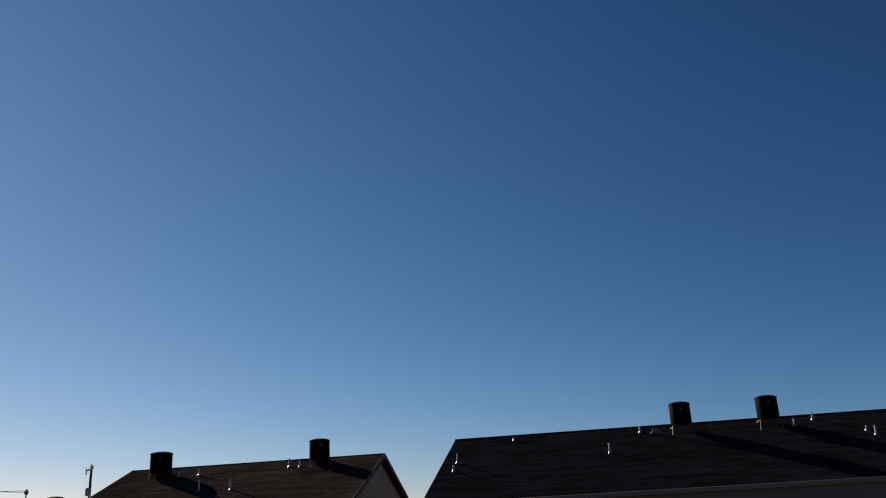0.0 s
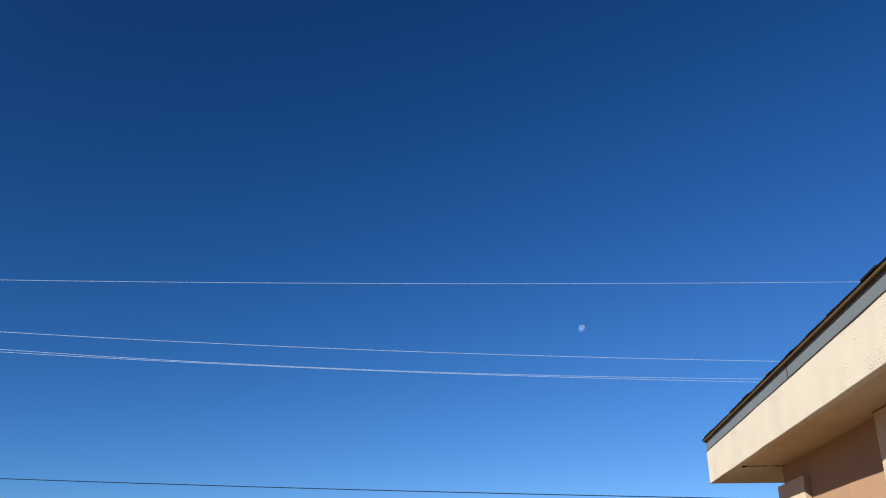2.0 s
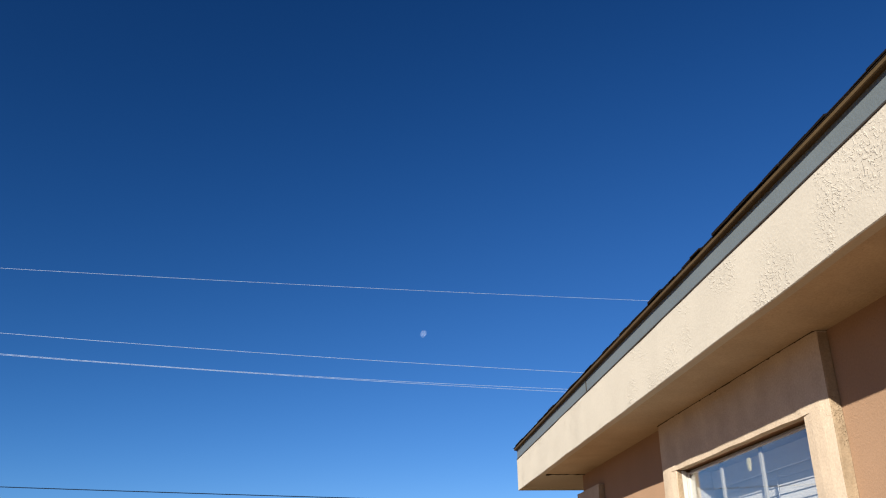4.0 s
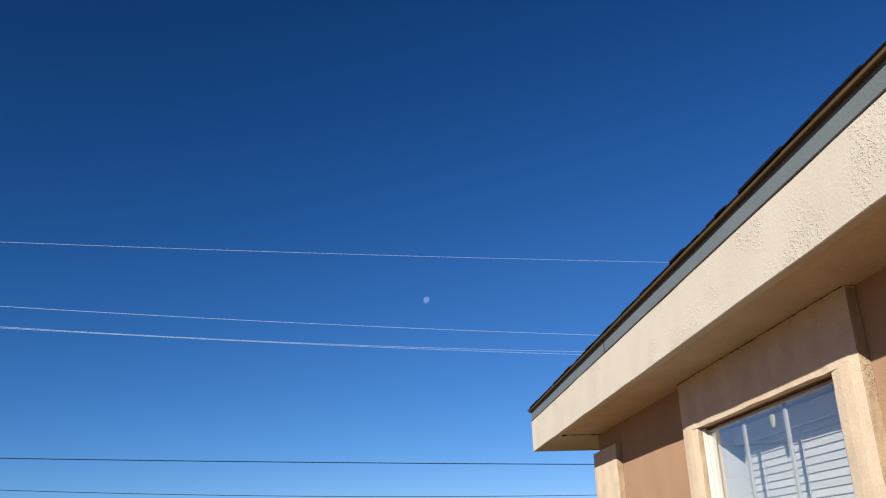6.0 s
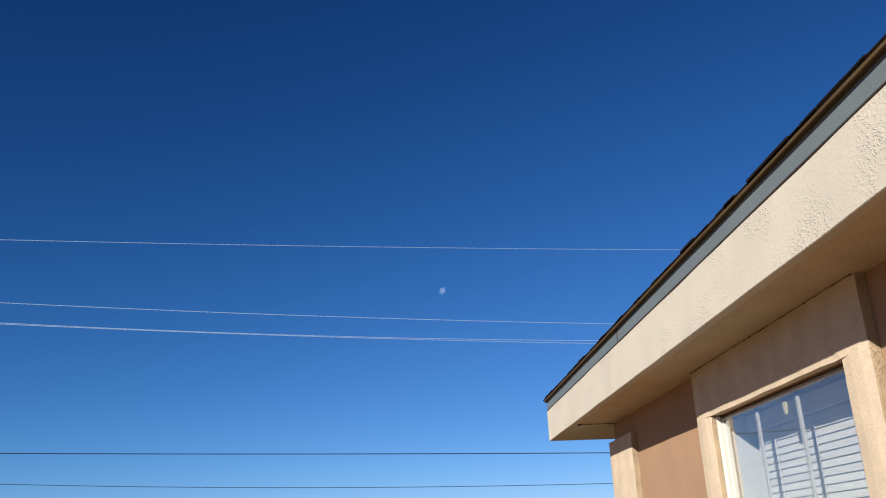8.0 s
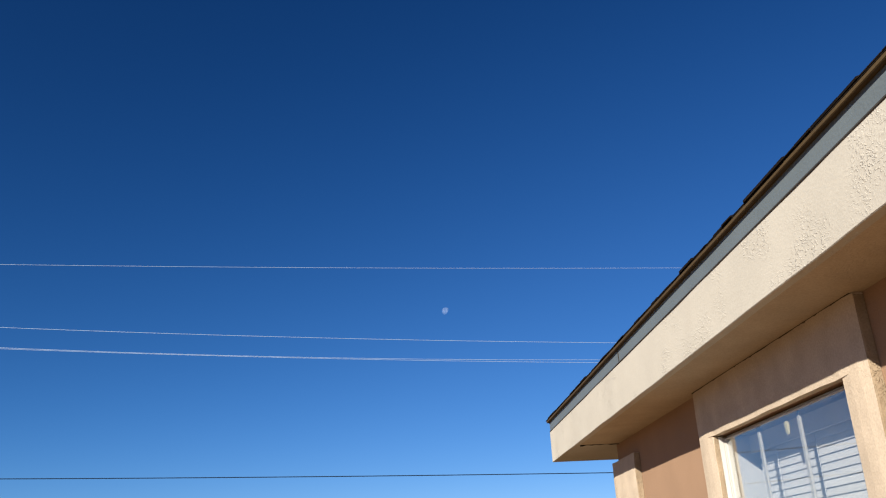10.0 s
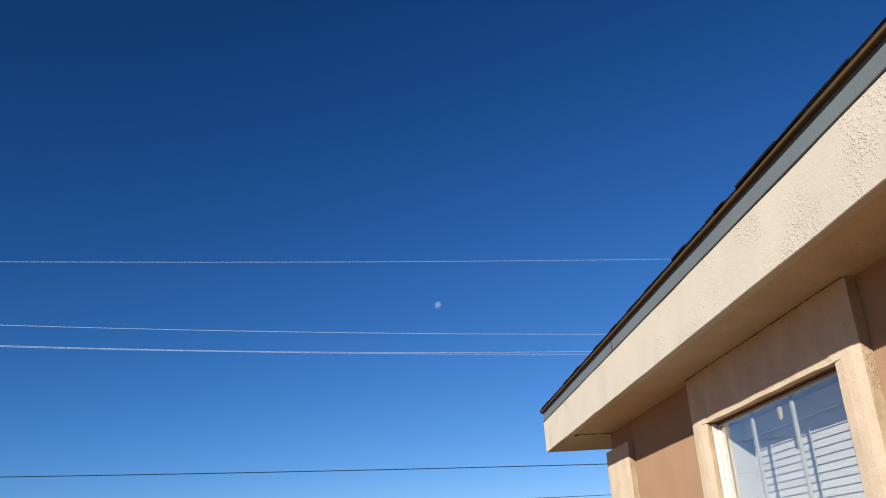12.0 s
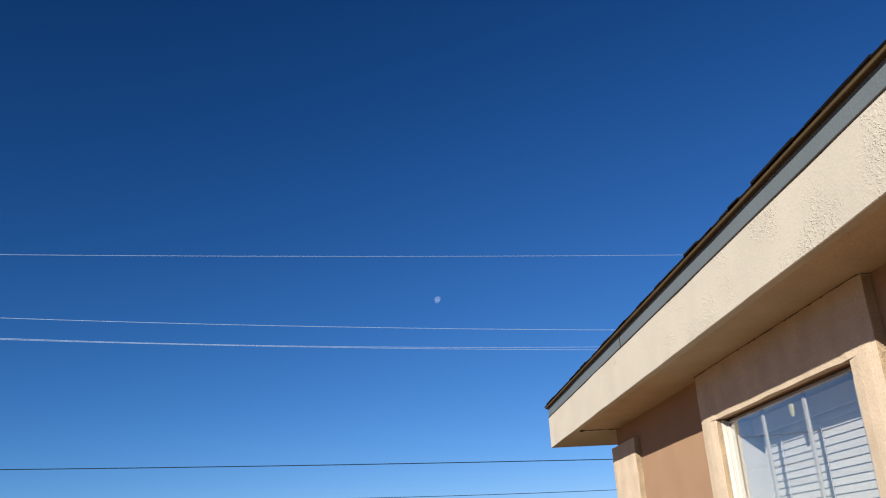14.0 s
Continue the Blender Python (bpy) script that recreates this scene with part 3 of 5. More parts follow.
wpart("room_lining", bm, INNER, house, "plain white interior drywall")

blind = thing("window_blind", "white slatted blind closed behind the window", "blind", at=(1.865, 3.58, WZ1 - 0.06))
bm = bmesh.new()
box(bm, 1.845, 1.875, WY0 + 0.02, WY1 - 0.03, WZ1 - 0.065, WZ1 - 0.012, 0.004)
wpart("headrail", bm, BLIND_SHADE, blind)
bm = bmesh.new()
box(bm, 1.826, 1.838, WY0 + 0.015, WY1 - 0.025, WZ1 - 0.100, WZ1 - 0.014, 0.003)
wpart("valance", bm, BLIND_SHADE, blind, "gray-white valance board")
slat_me = None
z = WZ1 - 0.112
for k in range(37):
    if slat_me is None:
        bm = bmesh.new()
        prev = None
        for y0 in (-0.63, 0.63):
            prof = [(0.0040, 0.0187), (0.0010, 0.0092), (-0.001, 0.0), (-0.003, -0.0092), (-0.0045, -0.0187)]
            cur = [bm.verts.new((a, y0, b)) for a, b in prof] + [bm.verts.new((a + 0.003, y0, b)) for a, b in prof[::-1]]
            if prev:
                for i in range(10):
                    bm.faces.new((prev[i], prev[(i + 1) % 10], cur[(i + 1) % 10], cur[i]))
            bm.faces.new(cur if prev else cur[::-1])
            prev = cur
        ob = part("slat", bm, BLIND, blind)
        slat_me = ob.data
    else:
        ob = new("slat", slat_me)
        ob.parent = blind
    ob.location = (1.854 - 1.865, 3.565 - 3.58, z - (WZ1 - 0.06))
    z -= 0.0335
for y in (3.98, 3.58, 3.13):
    bm = bmesh.new()
    tube(bm, [(1.8455, y, WZ1 - 0.10), (1.8455, y, WZ0 + 0.06)], 0.0012, 5)
    wpart("ladder_cord", bm, BLIND, blind)

# ---- the low house with the long dark roof ----
PSI, DE, DR = 90.0, 33.15, 38.7                # bearing of its face; distance of eave and ridge
HE, HR = EYE + 0.951, EYE + 3.874
toward = polar(PSI, 1.0)                      # away from the camera
along = polar(PSI + 90, 1.0)                  # to the left seen from the camera
def on_roof(d, s, z):
    return toward * d + along * s + Vector((0, 0, z))

def roof_hit(az, el, lift=0.0):
    """Where a bearing and height angle meet the near slope of that roof."""
    c, k = math.cos(radians(az - PSI)), (HR - HE) / (DR - DE)
    t = math.tan(radians(el)) / c
    d = (HE - EYE - k * DE) / (t - k)
    return on_roof(d, d * math.tan(radians(az - PSI)), HE + (d - DE) * k + lift)

def shingled(name, corner_lo_a, corner_lo_b, top_a, top_b, parent, courses, mat=ROOF_DARK):
    """A roof slope of lapped courses between its eave (a to b) and its ridge."""
    bm = bmesh.new()
    A, B, C, D = (Vector(c) for c in (corner_lo_a, corner_lo_b, top_a, top_b))
    nrm = (B - A).cross(C - A).normalized()
    nrm = nrm if nrm.z > 0 else -nrm
    rnd = random.Random(len(name) + courses)
    for i in range(courses):
        t0, t1 = i / courses, (i + 1) / courses
        l0, r0, l1, r1 = A.lerp(C, t0), B.lerp(D, t0), A.lerp(C, t1), B.lerp(D, t1)
        n = max(3, int((r0 - l0).length / 0.9))
        cuts = [0.0] + sorted(rnd.random() for _ in range(n - 1)) + [1.0]
        for u, w in zip(cuts, cuts[1:]):
            lift = rnd.uniform(0.003, 0.006)
            v = [bm.verts.new(c) for c in (l0.lerp(r0, u) + nrm * lift, l0.lerp(r0, w) + nrm * lift, l1.lerp(r1, w) + nrm * 0.002, l1.lerp(r1, u) + nrm * 0.002, l0.lerp(r0, u) - nrm * 0.005, l0.lerp(r0, w) - nrm * 0.005)]
            bm.faces.new(v[:4]), bm.faces.new((v[4], v[5], v[1], v[0])), bm.faces.new((v[1], v[5], v[2])), bm.faces.new((v[0], v[3], v[4]))
    return wpart(name, bm, mat, parent)

SLr, SRr = 6.09, -17.78                       # ridge ends, along the house
SLe, SRe = 6.730, -19.67                       # eave ends
dark_house = thing("dark_roofed_house", "single-storey gray house with a long charcoal shingle roof", "house", at=on_roof(DR, -2, 0))
roof1 = shingled("roof", on_roof(DE, SLe, HE), on_roof(DE, SRe, HE), on_roof(DR, SLr, HR), on_roof(DR, SRr, HR), dark_house, 60)
tagged(roof1, "charcoal asphalt shingle roof slope")
shingled("back_roof", on_roof(2 * DR - DE, SLe, HE), on_roof(2 * DR - DE, SRe, HE), on_roof(DR, SLr, HR), on_roof(DR, SRr, HR), dark_house, 12)
bm = bmesh.new()                              # body under the roof, with its gable triangles
W0, W1 = DE + 0.45, 2 * DR - DE - 0.45
for s in (SLr - 0.35, SRr + 0.6):
    q = [bm.verts.new(on_roof(d, s, z)) for d, z in ((W0, 0), (W1, 0), (W1, HE + 0.15), (DR, HR - 0.12), (W0, HE + 0.15))]
    bm.faces.new(q)
    if s == SLr - 0.35:
        first = q
    else:
        for i in range(5):
            bm.faces.new((first[i], first[(i + 1) % 5], q[(i + 1) % 5], q[i]))
wpart("wall", bm, WALL_GRAY, dark_house, "gray stucco wall under the eave")
bm = bmesh.new()
beam(bm, on_roof(DE - 0.02, SLe, HE - 0.06), on_roof(DE - 0.02, SRe, HE - 0.06), 0.03, 0.15, 0.004)
wpart("fascia", bm, WALL_GRAY, dark_house)
bm = bmesh.new()
beam(bm, on_roof(DE - 0.03, SLe + 0.02, HE + 0.018), on_roof(DE - 0.03, SRe - 0.02, HE + 0.018), 0.07, 0.03, 0.004)
wpart("drip_edge", bm, ROOF_EDGE, dark_house, "pale metal drip edge along the eave")
bm = bmesh.new()
beam(bm, on_roof(DE + 0.23, SLe - 0.2, HE - 0.12), on_roof(DE + 0.23, SRe + 0.3, HE - 0.12), 0.43, 0.02)
wpart("soffit", bm, WALL_GRAY, dark_house)
for sr, se in ((SLr, SLe), (SRr, SRe)):
    for d in (DE, 2 * DR - DE):
        bm = bmesh.new()
        beam(bm, on_roof(d, se, HE - 0.085), on_roof(DR, sr, HR - 0.085), 0.05, 0.14, 0.004)
        wpart("rake_board", bm, TRIM_DARK, dark_house)
bm = bmesh.new()
beam(bm, on_roof(DR, SLr + 0.03, HR - 0.004), on_roof(DR, SRr - 0.03, HR - 0.004), 0.14, 0.03, 0.010)
wpart("ridge_cap", bm, ROOF_DARK, dark_house)

# ---- rooftop units: black drums on bent steel stands ----
def roof_cooler(at, radius, height, legs, turn, group, slope=0.45):
    unit = thing("roof_cooler", "black drum-shaped rooftop cooler on a bent steel stand", "roof cooler", group, at, turn)
    r, h, z = radius, height, legs
    bm = bmesh.new()
    lathe(bm, [(r * 0.96, z), (r, z + 0.03), (r, z + h - 0.05), (r * 1.03, z + h - 0.04), (r * 1.03, z + h), (r * 0.96, z + h + 0.02)], 28)
    part("drum", bm, COOLER, unit, smooth=True)
    bm = bmesh.new()
    lathe(bm, [(r * 0.95, z + h + 0.02), (r * 0.80, z + h + 0.055), (r * 0.45, z + h + 0.085), (r * 0.12, z + h + 0.095)], 28)
    part("lid", bm, COOLER, unit, smooth=True)
    bm = bmesh.new()
    box(bm, -0.05, 0.05, -r - 0.006, -r + 0.02, z + h * 0.72, z + h * 0.745)
    part("name_plate", bm, GRAY_METAL, unit, "small gray metal plate")
    for sx in (-1, 1):
        for sy in (-1, 1):
            foot = -slope * -sy * r * 0.9          # the roof rises away from the camera
            bm = bmesh.new()
            tube(bm, [(sx * r * 0.62, sy * r * 0.55, z + 0.02), (sx * r * 0.90, sy * r * 0.75, z - 0.08), (sx * r * 1.02, sy * r * 0.9, foot - 0.02 if sy > 0 else foot)], 0.022, 6)
            part("stand_leg", bm, RUST, unit, smooth=True)
    bm = bmesh.new()
    tube(bm, [(-r * 0.9, -r * 0.75, z - 0.06), (r * 0.9, -r * 0.75, z - 0.06)], 0.018, 6)
    part("stand_rail", bm, RUST, unit)
    return unit

def vent_pipe(at, height, group, radius=0.036, label="short galvanised vent pipe with a flashing cone on the roof"):
    pipe = thing("vent_pipe", label, "vent pipe", group, at)
    bm = bmesh.new()
    lathe(bm, [(radius * 2.6, -0.08), (radius * 2.2, 0.0), (radius * 1.25, 0.06), (radius * 1.02, 0.07)], 14)
    part("flashing", bm, GALV, pipe, smooth=True)
    bm = bmesh.new()
    lathe(bm, [(radius, -0.05), (radius, height), (radius * 0.8, height), (radius * 0.8, height - 0.05)], 12)
    part("pipe", bm, GRAY_METAL, pipe, smooth=True)
    return pipe

for az, el, r, h, legs in ((84.10, 5.14, 0.445, 0.88, 0.32), (78.77, 5.07, 0.450, 0.88, 0.32), (70.22, 4.86, 0.455, 0.86, 0.38)):
    roof_cooler(roof_hit(az, el), r, h, legs, PSI, "coolers on the long roof")
for az, el, h in ((99.2, 3.62, 0.24), (98.92, 4.12, 0.40), (95.06, 5.38, 0.12), (88.86, 4.18, 0.40), (86.77, 5.34, 0.26), (77.35, 4.98, 0.30), (76.25, 5.24, 0.30), (73.38, 4.34, 0.18), (72.92, 4.04, 0.36), (71.26, 4.36, 0.16), (70.62, 4.00, 0.46), (69.11, 4.92, 0.24)):
    vent_pipe(roof_hit(az, el), h, "vent pipes on the long roof")
# bent conduits beside the coolers
def roof_conduit(at, group="conduits on the roofs"):
    conduit = thing("roof_conduit", "bent galvanised conduit beside a rooftop cooler", "conduit", group, at)
    bm = bmesh.new()
    tube(bm, [(0.05, -0.28, -0.03), (0.0, -0.16, 0.16), (-0.02, -0.02, 0.20), (0.02, 0.18, -0.02)], 0.014, 6)
    part("conduit_bend", bm, GALV, conduit, smooth=True)
    bm = bmesh.new()
    tube(bm, [(0.02, -0.05, -0.02), (0.02, -0.04, 0.2)], 0.012, 6)
    part("conduit_riser", bm, GALV, conduit, smooth=True)
    return conduit
roof_conduit(roof_hit(85.7, 5.2))

# service mast with its weatherhead
mast_foot = roof_hit(60.55, 1.90)
mast_top = Vector((mast_foot.x, mast_foot.y, EYE + 3.018))
mast = thing("service_mast", "galvanised service mast with a weatherhead on the roof edge", "service mast", at=mast_foot)
hgt = mast_top.z - mast_foot.z
bm = bmesh.new()
lathe(bm, [(0.10, -0.10), (0.09, 0.0), (0.055, 0.08), (0.045, 0.09)], 14)
part("flashing", bm, GALV, mast, smooth=True)
bm = bmesh.new()
lathe(bm, [(0.036, -0.1), (0.036, hgt - 0.08)], 14)
part("pipe", bm, GALV, mast, smooth=True)
bm = bmesh.new()
lathe(bm, [(0.05, hgt - 0.13), (0.075, hgt - 0.08), (0.07, hgt), (0.035, hgt + 0.04)], 14)
part("weatherhead", bm, GALV, mast, smooth=True)
bm = bmesh.new()
lathe(bm, [(0.045, hgt * 0.62), (0.05, hgt * 0.63), (0.05, hgt * 0.68), (0.045, hgt * 0.69)], 14)
part("clamp", bm, GALV, mast, smooth=True)

# ---- second dark-roofed house with a beige gable ----
def gable_house(name, label, tip, back, half, he, hr, gable_mat, overhang=0.35):
    """A gabled house: ridge from tip to back (plan points), half its width."""
    tip, back = Vector((*tip, 0)), Vector((*back, 0))
    axis = (back - tip).normalized()
    out = Vector((-axis.y, axis.x, 0))
    out = out if out.x > 0 else -out              # towards the camera's side
    h = thing(name, label, "house", at=(tip + back) / 2)
    def p(base, o, z):
        return base + out * o + Vector((0, 0, z))
    r = shingled("roof", p(tip, half, he), p(back, half, he), p(tip, 0, hr), p(back, 0, hr), h, 30, ROOF_BROWN)
    tagged(r, "weathered brown-black shingle roof slope")
    shingled("back_roof", p(tip, -half, he), p(back, -half, he), p(tip, 0, hr), p(back, 0, hr), h, 12, ROOF_BROWN)
    a, b = tip + axis * overhang, back - axis * overhang
    bm = bmesh.new()
    ends = []
    for base in (a, b):
        q = [bm.verts.new(p(base, o, z)) for o, z in ((half - 0.5, 0), (-half + 0.5, 0), (-half + 0.5, he + 0.1), (0, hr - 0.12), (half - 0.5, he + 0.1))]
        bm.faces.new(q)
        ends.append(q)
    for i in range(5):
        bm.faces.new((ends[0][i], ends[0][(i + 1) % 5], ends[1][(i + 1) % 5], ends[1][i]))
    wpart("wall", bm, gable_mat, h, "beige stucco wall with a plain gable")
    for base, shift in ((tip, -1), (back, 1)):
        for o in (half, -half):
            bm = bmesh.new()
            beam(bm, p(base, o, he - 0.115) + axis * shift * 0.02, p(base, 0, hr - 0.115) + axis * shift * 0.02, 0.05, 0.24, 0.004)
            wpart("rake_board", bm, TRIM_DARK, h)
        bm = bmesh.new()
        for o in (half, -half):
            beam(bm, p(base, o, he - 0.05) - axis * shift * 0.19, p(base, 0, hr - 0.05) - axis * shift * 0.19, 0.34, 0.02)
        wpart("rake_soffit", bm, TRIM_DARK, h)
    bm = bmesh.new()
    beam(bm, p(tip, half + 0.02, he - 0.02), p(back, half + 0.02, he - 0.02), 0.06, 0.12, 0.004)
    wpart("drip_edge", bm, ROOF_EDGE, h)
    bm = bmesh.new()
    beam(bm, p(tip, 0, hr - 0.002), p(back, 0, hr - 0.002), 0.16, 0.03, 0.010)
    wpart("ridge_cap", bm, ROOF_BROWN, h)
    return h, p, axis

H2R, H2E = EYE + 3.874, EYE + 0.86
tip2, back2 = Vector((-43.2, -10.58)), Vector((-43.2, -24.6))
house2, p2, axis2 = gable_house("gabled_house", "single-storey house with a charcoal roof and beige gable", tip2, back2, 7.8, H2E, H2R, WALL_BEIGE)
out2 = (p2(Vector((0, 0, 0)), 1.0, 0)).normalized()
def roof2_hit(az, el):
    """Where a bearing and height angle meet the near slope of the gabled house."""
    way = polar(az, 1.0, math.tan(radians(el)))
    base = Vector((*tip2, 0))
    k = (H2R - H2E) / 7.8
    # height on the slope at offset o from the ridge: H2R - k * o
    den = way.z + k * way.dot(out2)
    t = (H2R - EYE + k * base.dot(out2)) / den
    return way * t + Vector((0, 0, EYE))
for az, el, r, h in ((118.0, 4.06, 0.56, 1.02), (108.03, 4.52, 0.52, 1.0)):
    roof_cooler(roof2_hit(az, el), r, h, 0.15, PSI + 25, "coolers on the gabled house")
for az, el, h in ((113.69, 3.10, 0.50), (115.64, 3.12, 0.50), (115.68, 4.06, 0.36), (109.99, 4.38, 0.42), (109.3, 4.36, 0.30), (116.9, 4.02, 0.25)):
    vent_pipe(roof2_hit(az, el), h, "vent pipes on the gabled house", 0.045)

roof_conduit(roof2_hit(109.41, 4.17))

# third house farther down the row, its roof just below the view
tip3, back3 = Vector((-50.0, -29.5)), Vector((-50.0, -46.0))
house3, p3, axis3 = gable_house("row_house", "farther single-storey house with a charcoal roof", tip3, back3, 5.5, EYE + 0.5, EYE + 2.40, WALL_BEIGE)
roof_cooler(polar(123.98, 60.3, EYE + 2.36), 0.55, 0.66, 0.12, PSI + 25, "coolers on the row house")
mast3 = thing("service_mast", "galvanised service mast with a weatherhead on the far roof", "service mast", at=polar(125.55, 61.2, EYE + 2.3))
bm = bmesh.new()
lathe(bm, [(0.05, -0.1), (0.05, 1.2)], 10)
part("pipe", bm, GALV, mast3)
bm = bmesh.new()
lathe(bm, [(0.09, 1.15), (0.14, 1.25), (0.10, 1.4), (0.04, 1.48)], 10)
part("weatherhead", bm, GALV, mast3)

# ---- utility poles and their wires ----
def insulator(bm, at, h=0.165, r=0.062):
    lathe(bm, [(0.02, 0), (0.02, h * 0.25), (r, h * 0.3), (r * 0.8, h * 0.5), (r * 0.95, h * 0.55), (r * 0.6, h * 0.8), (r * 0.7, h * 0.86), (r * 0.35, h)], 12, at)
    return bm

def pole_body(p, height, r0, r1, mat, lean=(0, 0)):
    bm = bmesh.new()
    n = 14
    tube(bm, [(lean[0] * i / n + noise.noise((i * 0.7, height, 0)) * 0.012, lean[1] * i / n + noise.noise((i * 0.7, height, 5)) * 0.012, height * i / n) for i in range(n + 1)], [r0 + (r1 - r0) * i / n for i in range(n + 1)], 16)
    return part("shaft", bm, mat, p, smooth=True)

A = polar(43.85, 27.5)
HA = EYE + 8.02
ARM_Z = EYE + 6.40
A_OFF = {"near": -1.18, "mid": 0.53, "far": 1.11}      # wires along the arm
DIR = Vector((1.0, 0.0, 0))                        # the line's way on towards the right
pole = thing("utility_pole", "tall brown wooden utility pole with crossarm and transformer", "utility pole", "poles of the line", at=A)
pole_body(pole, HA, 0.142, 0.094, POLE_WOOD)
bm = bmesh.new()
beam(bm, (0.14, -1.22, ARM_Z), (0.14, 1.22, ARM_Z), 0.095, 0.125, 0.008)
part("crossarm", bm, ARM_WOOD, pole, "dark wooden crossarm")
for s in (-1, 1):
    bm = bmesh.new()
    beam(bm, (0.20, s * 0.62, ARM_Z - 0.06), (0.10, s * 0.03, ARM_Z - 0.42), 0.006, 0.035)
    part("arm_brace", bm, RUST, pole)
for k in A_OFF.values():
    part("insulator", insulator(bmesh.new(), (0.14, k, ARM_Z + 0.062)), PORCELAIN, pole, "glazed pin insulator", smooth=True)
part("insulator", insulator(bmesh.new(), (-0.10, 0, HA + 0.01), 0.18), PORCELAIN, pole, "glazed pole-top insulator", smooth=True)
bm = bmesh.new()
tube(bm, [(-0.10, 0, HA - 0.35), (-0.10, 0, HA + 0.05)], 0.016, 6)
part("top_pin", bm, GALV, pole)
bm = bmesh.new()                                       # fused cutout hanging under the near arm end
lathe(bm, [(0.03, -0.42), (0.05, -0.40), (0.05, -0.33), (0.03, -0.30), (0.055, -0.26), (0.03, -0.22), (0.055, -0.17), (0.03, -0.12), (0.03, -0.03)], 10, (0.14, -1.12, ARM_Z))
part("fuse_cutout", bm, PORCELAIN, pole, "dark porcelain fuse cutout", smooth=True)
side = Vector((0.71, 0.70, 0))
can_at = side * 0.33
CZ = EYE + 4.62
bm = bmesh.new()
lathe(bm, [(0.15, CZ), (0.165, CZ + 0.02), (0.165, CZ + 0.40), (0.178, CZ + 0.41), (0.178, CZ + 0.45), (0.12, CZ + 0.50), (0.04, CZ + 0.52)], 24, (can_at.x, can_at.y, 0))
can = part("transformer", bm, CAN_GRAY, pole, "pale gray transformer can", smooth=True)
for dx in (-0.08, 0.09):
    q = can_at + side.cross(Vector((0, 0, 1))) * 0.04 + side * dx * 0.8
    part("bushing", insulator(bmesh.new(), (q.x, q.y, CZ + 0.48), 0.22, 0.04), PORCELAIN, can, "brown porcelain bushing", smooth=True)
bm = bmesh.new()
for z in (CZ + 0.08, CZ + 0.36):
    beam(bm, (side.x * 0.10, side.y * 0.10, z), (side.x * 0.22, side.y * 0.22, z), 0.10, 0.05)
part("hanger", bm, RUST, pole)
def cable_part(points, r, mat, parent, name="jumper", steps=10):
    """A drooping lead through the points, smoothly bent."""
    pts = [Vector(p) for p in points]
    out = []
    for i in range(len(pts) - 1):
        p0, p1, p2, p3 = pts[max(i - 1, 0)], pts[i], pts[i + 1], pts[min(i + 2, len(pts) - 1)]
        for k in range(steps):
            t = k / steps
            out.append(0.5 * (2 * p1 + (p2 - p0) * t + (2 * p0 - 5 * p1 + 4 * p2 - p3) * t * t + (3 * p1 - p0 - 3 * p2 + p3) * t ** 3))
    out.append(pts[-1])
    return part(name, tube(bmesh.new(), out, r, 6), mat, parent, smooth=True)

def sd(k, z, o=0.0):
    return (side.x * k - side.y * o, side.y * k + side.x * o, z)
cable_part([(0.14, -1.12, ARM_Z - 0.40), (0.1, -0.75, ARM_Z - 0.85), sd(0.12, CZ + 1.0, -0.15), sd(0.27, CZ + 0.68)], 0.008, BLACK_WIRE, pole)
cable_part([sd(0.49, CZ + 0.40), sd(0.62, CZ + 0.30), sd(0.60, CZ - 0.1), sd(0.55, CZ - 0.45), sd(0.14, CZ - 0.62)], 0.011, BLACK_WIRE, pole)
cable_part([sd(0.48, CZ + 0.30), sd(0.56, CZ - 0.05), sd(0.60, CZ - 0.5), sd(0.3, CZ - 0.75), sd(-0.1, CZ - 0.55), sd(-0.28, CZ - 0.45)], 0.011, BLACK_WIRE, pole)
cable_part([sd(0.38, CZ + 0.02), sd(0.42, CZ - 0.2), sd(0.3, CZ - 0.45), sd(0.10, CZ - 0.42)], 0.010, BLACK_WIRE, pole)
cable_part([sd(-0.12, CZ - 0.5), sd(-0.30, CZ - 0.62), sd(-0.12, CZ - 0.80), sd(0.1, CZ - 0.72)], 0.010, BLACK_WIRE, pole)
part("clevis", insulator(bmesh.new(), sd(-0.18, CZ - 0.46), 0.14, 0.05), PALE_PORCELAIN, pole, "white spool insulator", smooth=True)
part("clevis", insulator(bmesh.new(), sd(0.16, CZ - 0.58), 0.14, 0.05), PALE_PORCELAIN, pole, "white spool insulator", smooth=True)
bm = bmesh.new()                                       # strain bracket below, on the other side
tube(bm, [sd(-0.08, CZ - 0.92), sd(-0.30, CZ - 0.96)], 0.03, 8)
part("strain_bracket", bm, BLACK_WIRE, pole)
bm = bmesh.new()
tube(bm, [sd(-0.30, CZ - 0.96), sd(-0.36, CZ - 0.97), sd(-0.42, CZ - 0.985), sd(-0.54, CZ - 1.0)], [0.02, 0.036, 0.036, 0.02], 10)
part("strain_insulator", bm, PALE_PORCELAIN, pole, "white strain insulator", smooth=True)
LZ = EYE + 4.10                                        # street light bracket
cable_part([sd(0.10, LZ - 0.10), sd(0.55, LZ + 0.04), sd(0.95, LZ + 0.16), sd(1.12, LZ + 0.16)], 0.028, GRAY_WIRE, pole, "lamp_bracket")
bm = bmesh.new()
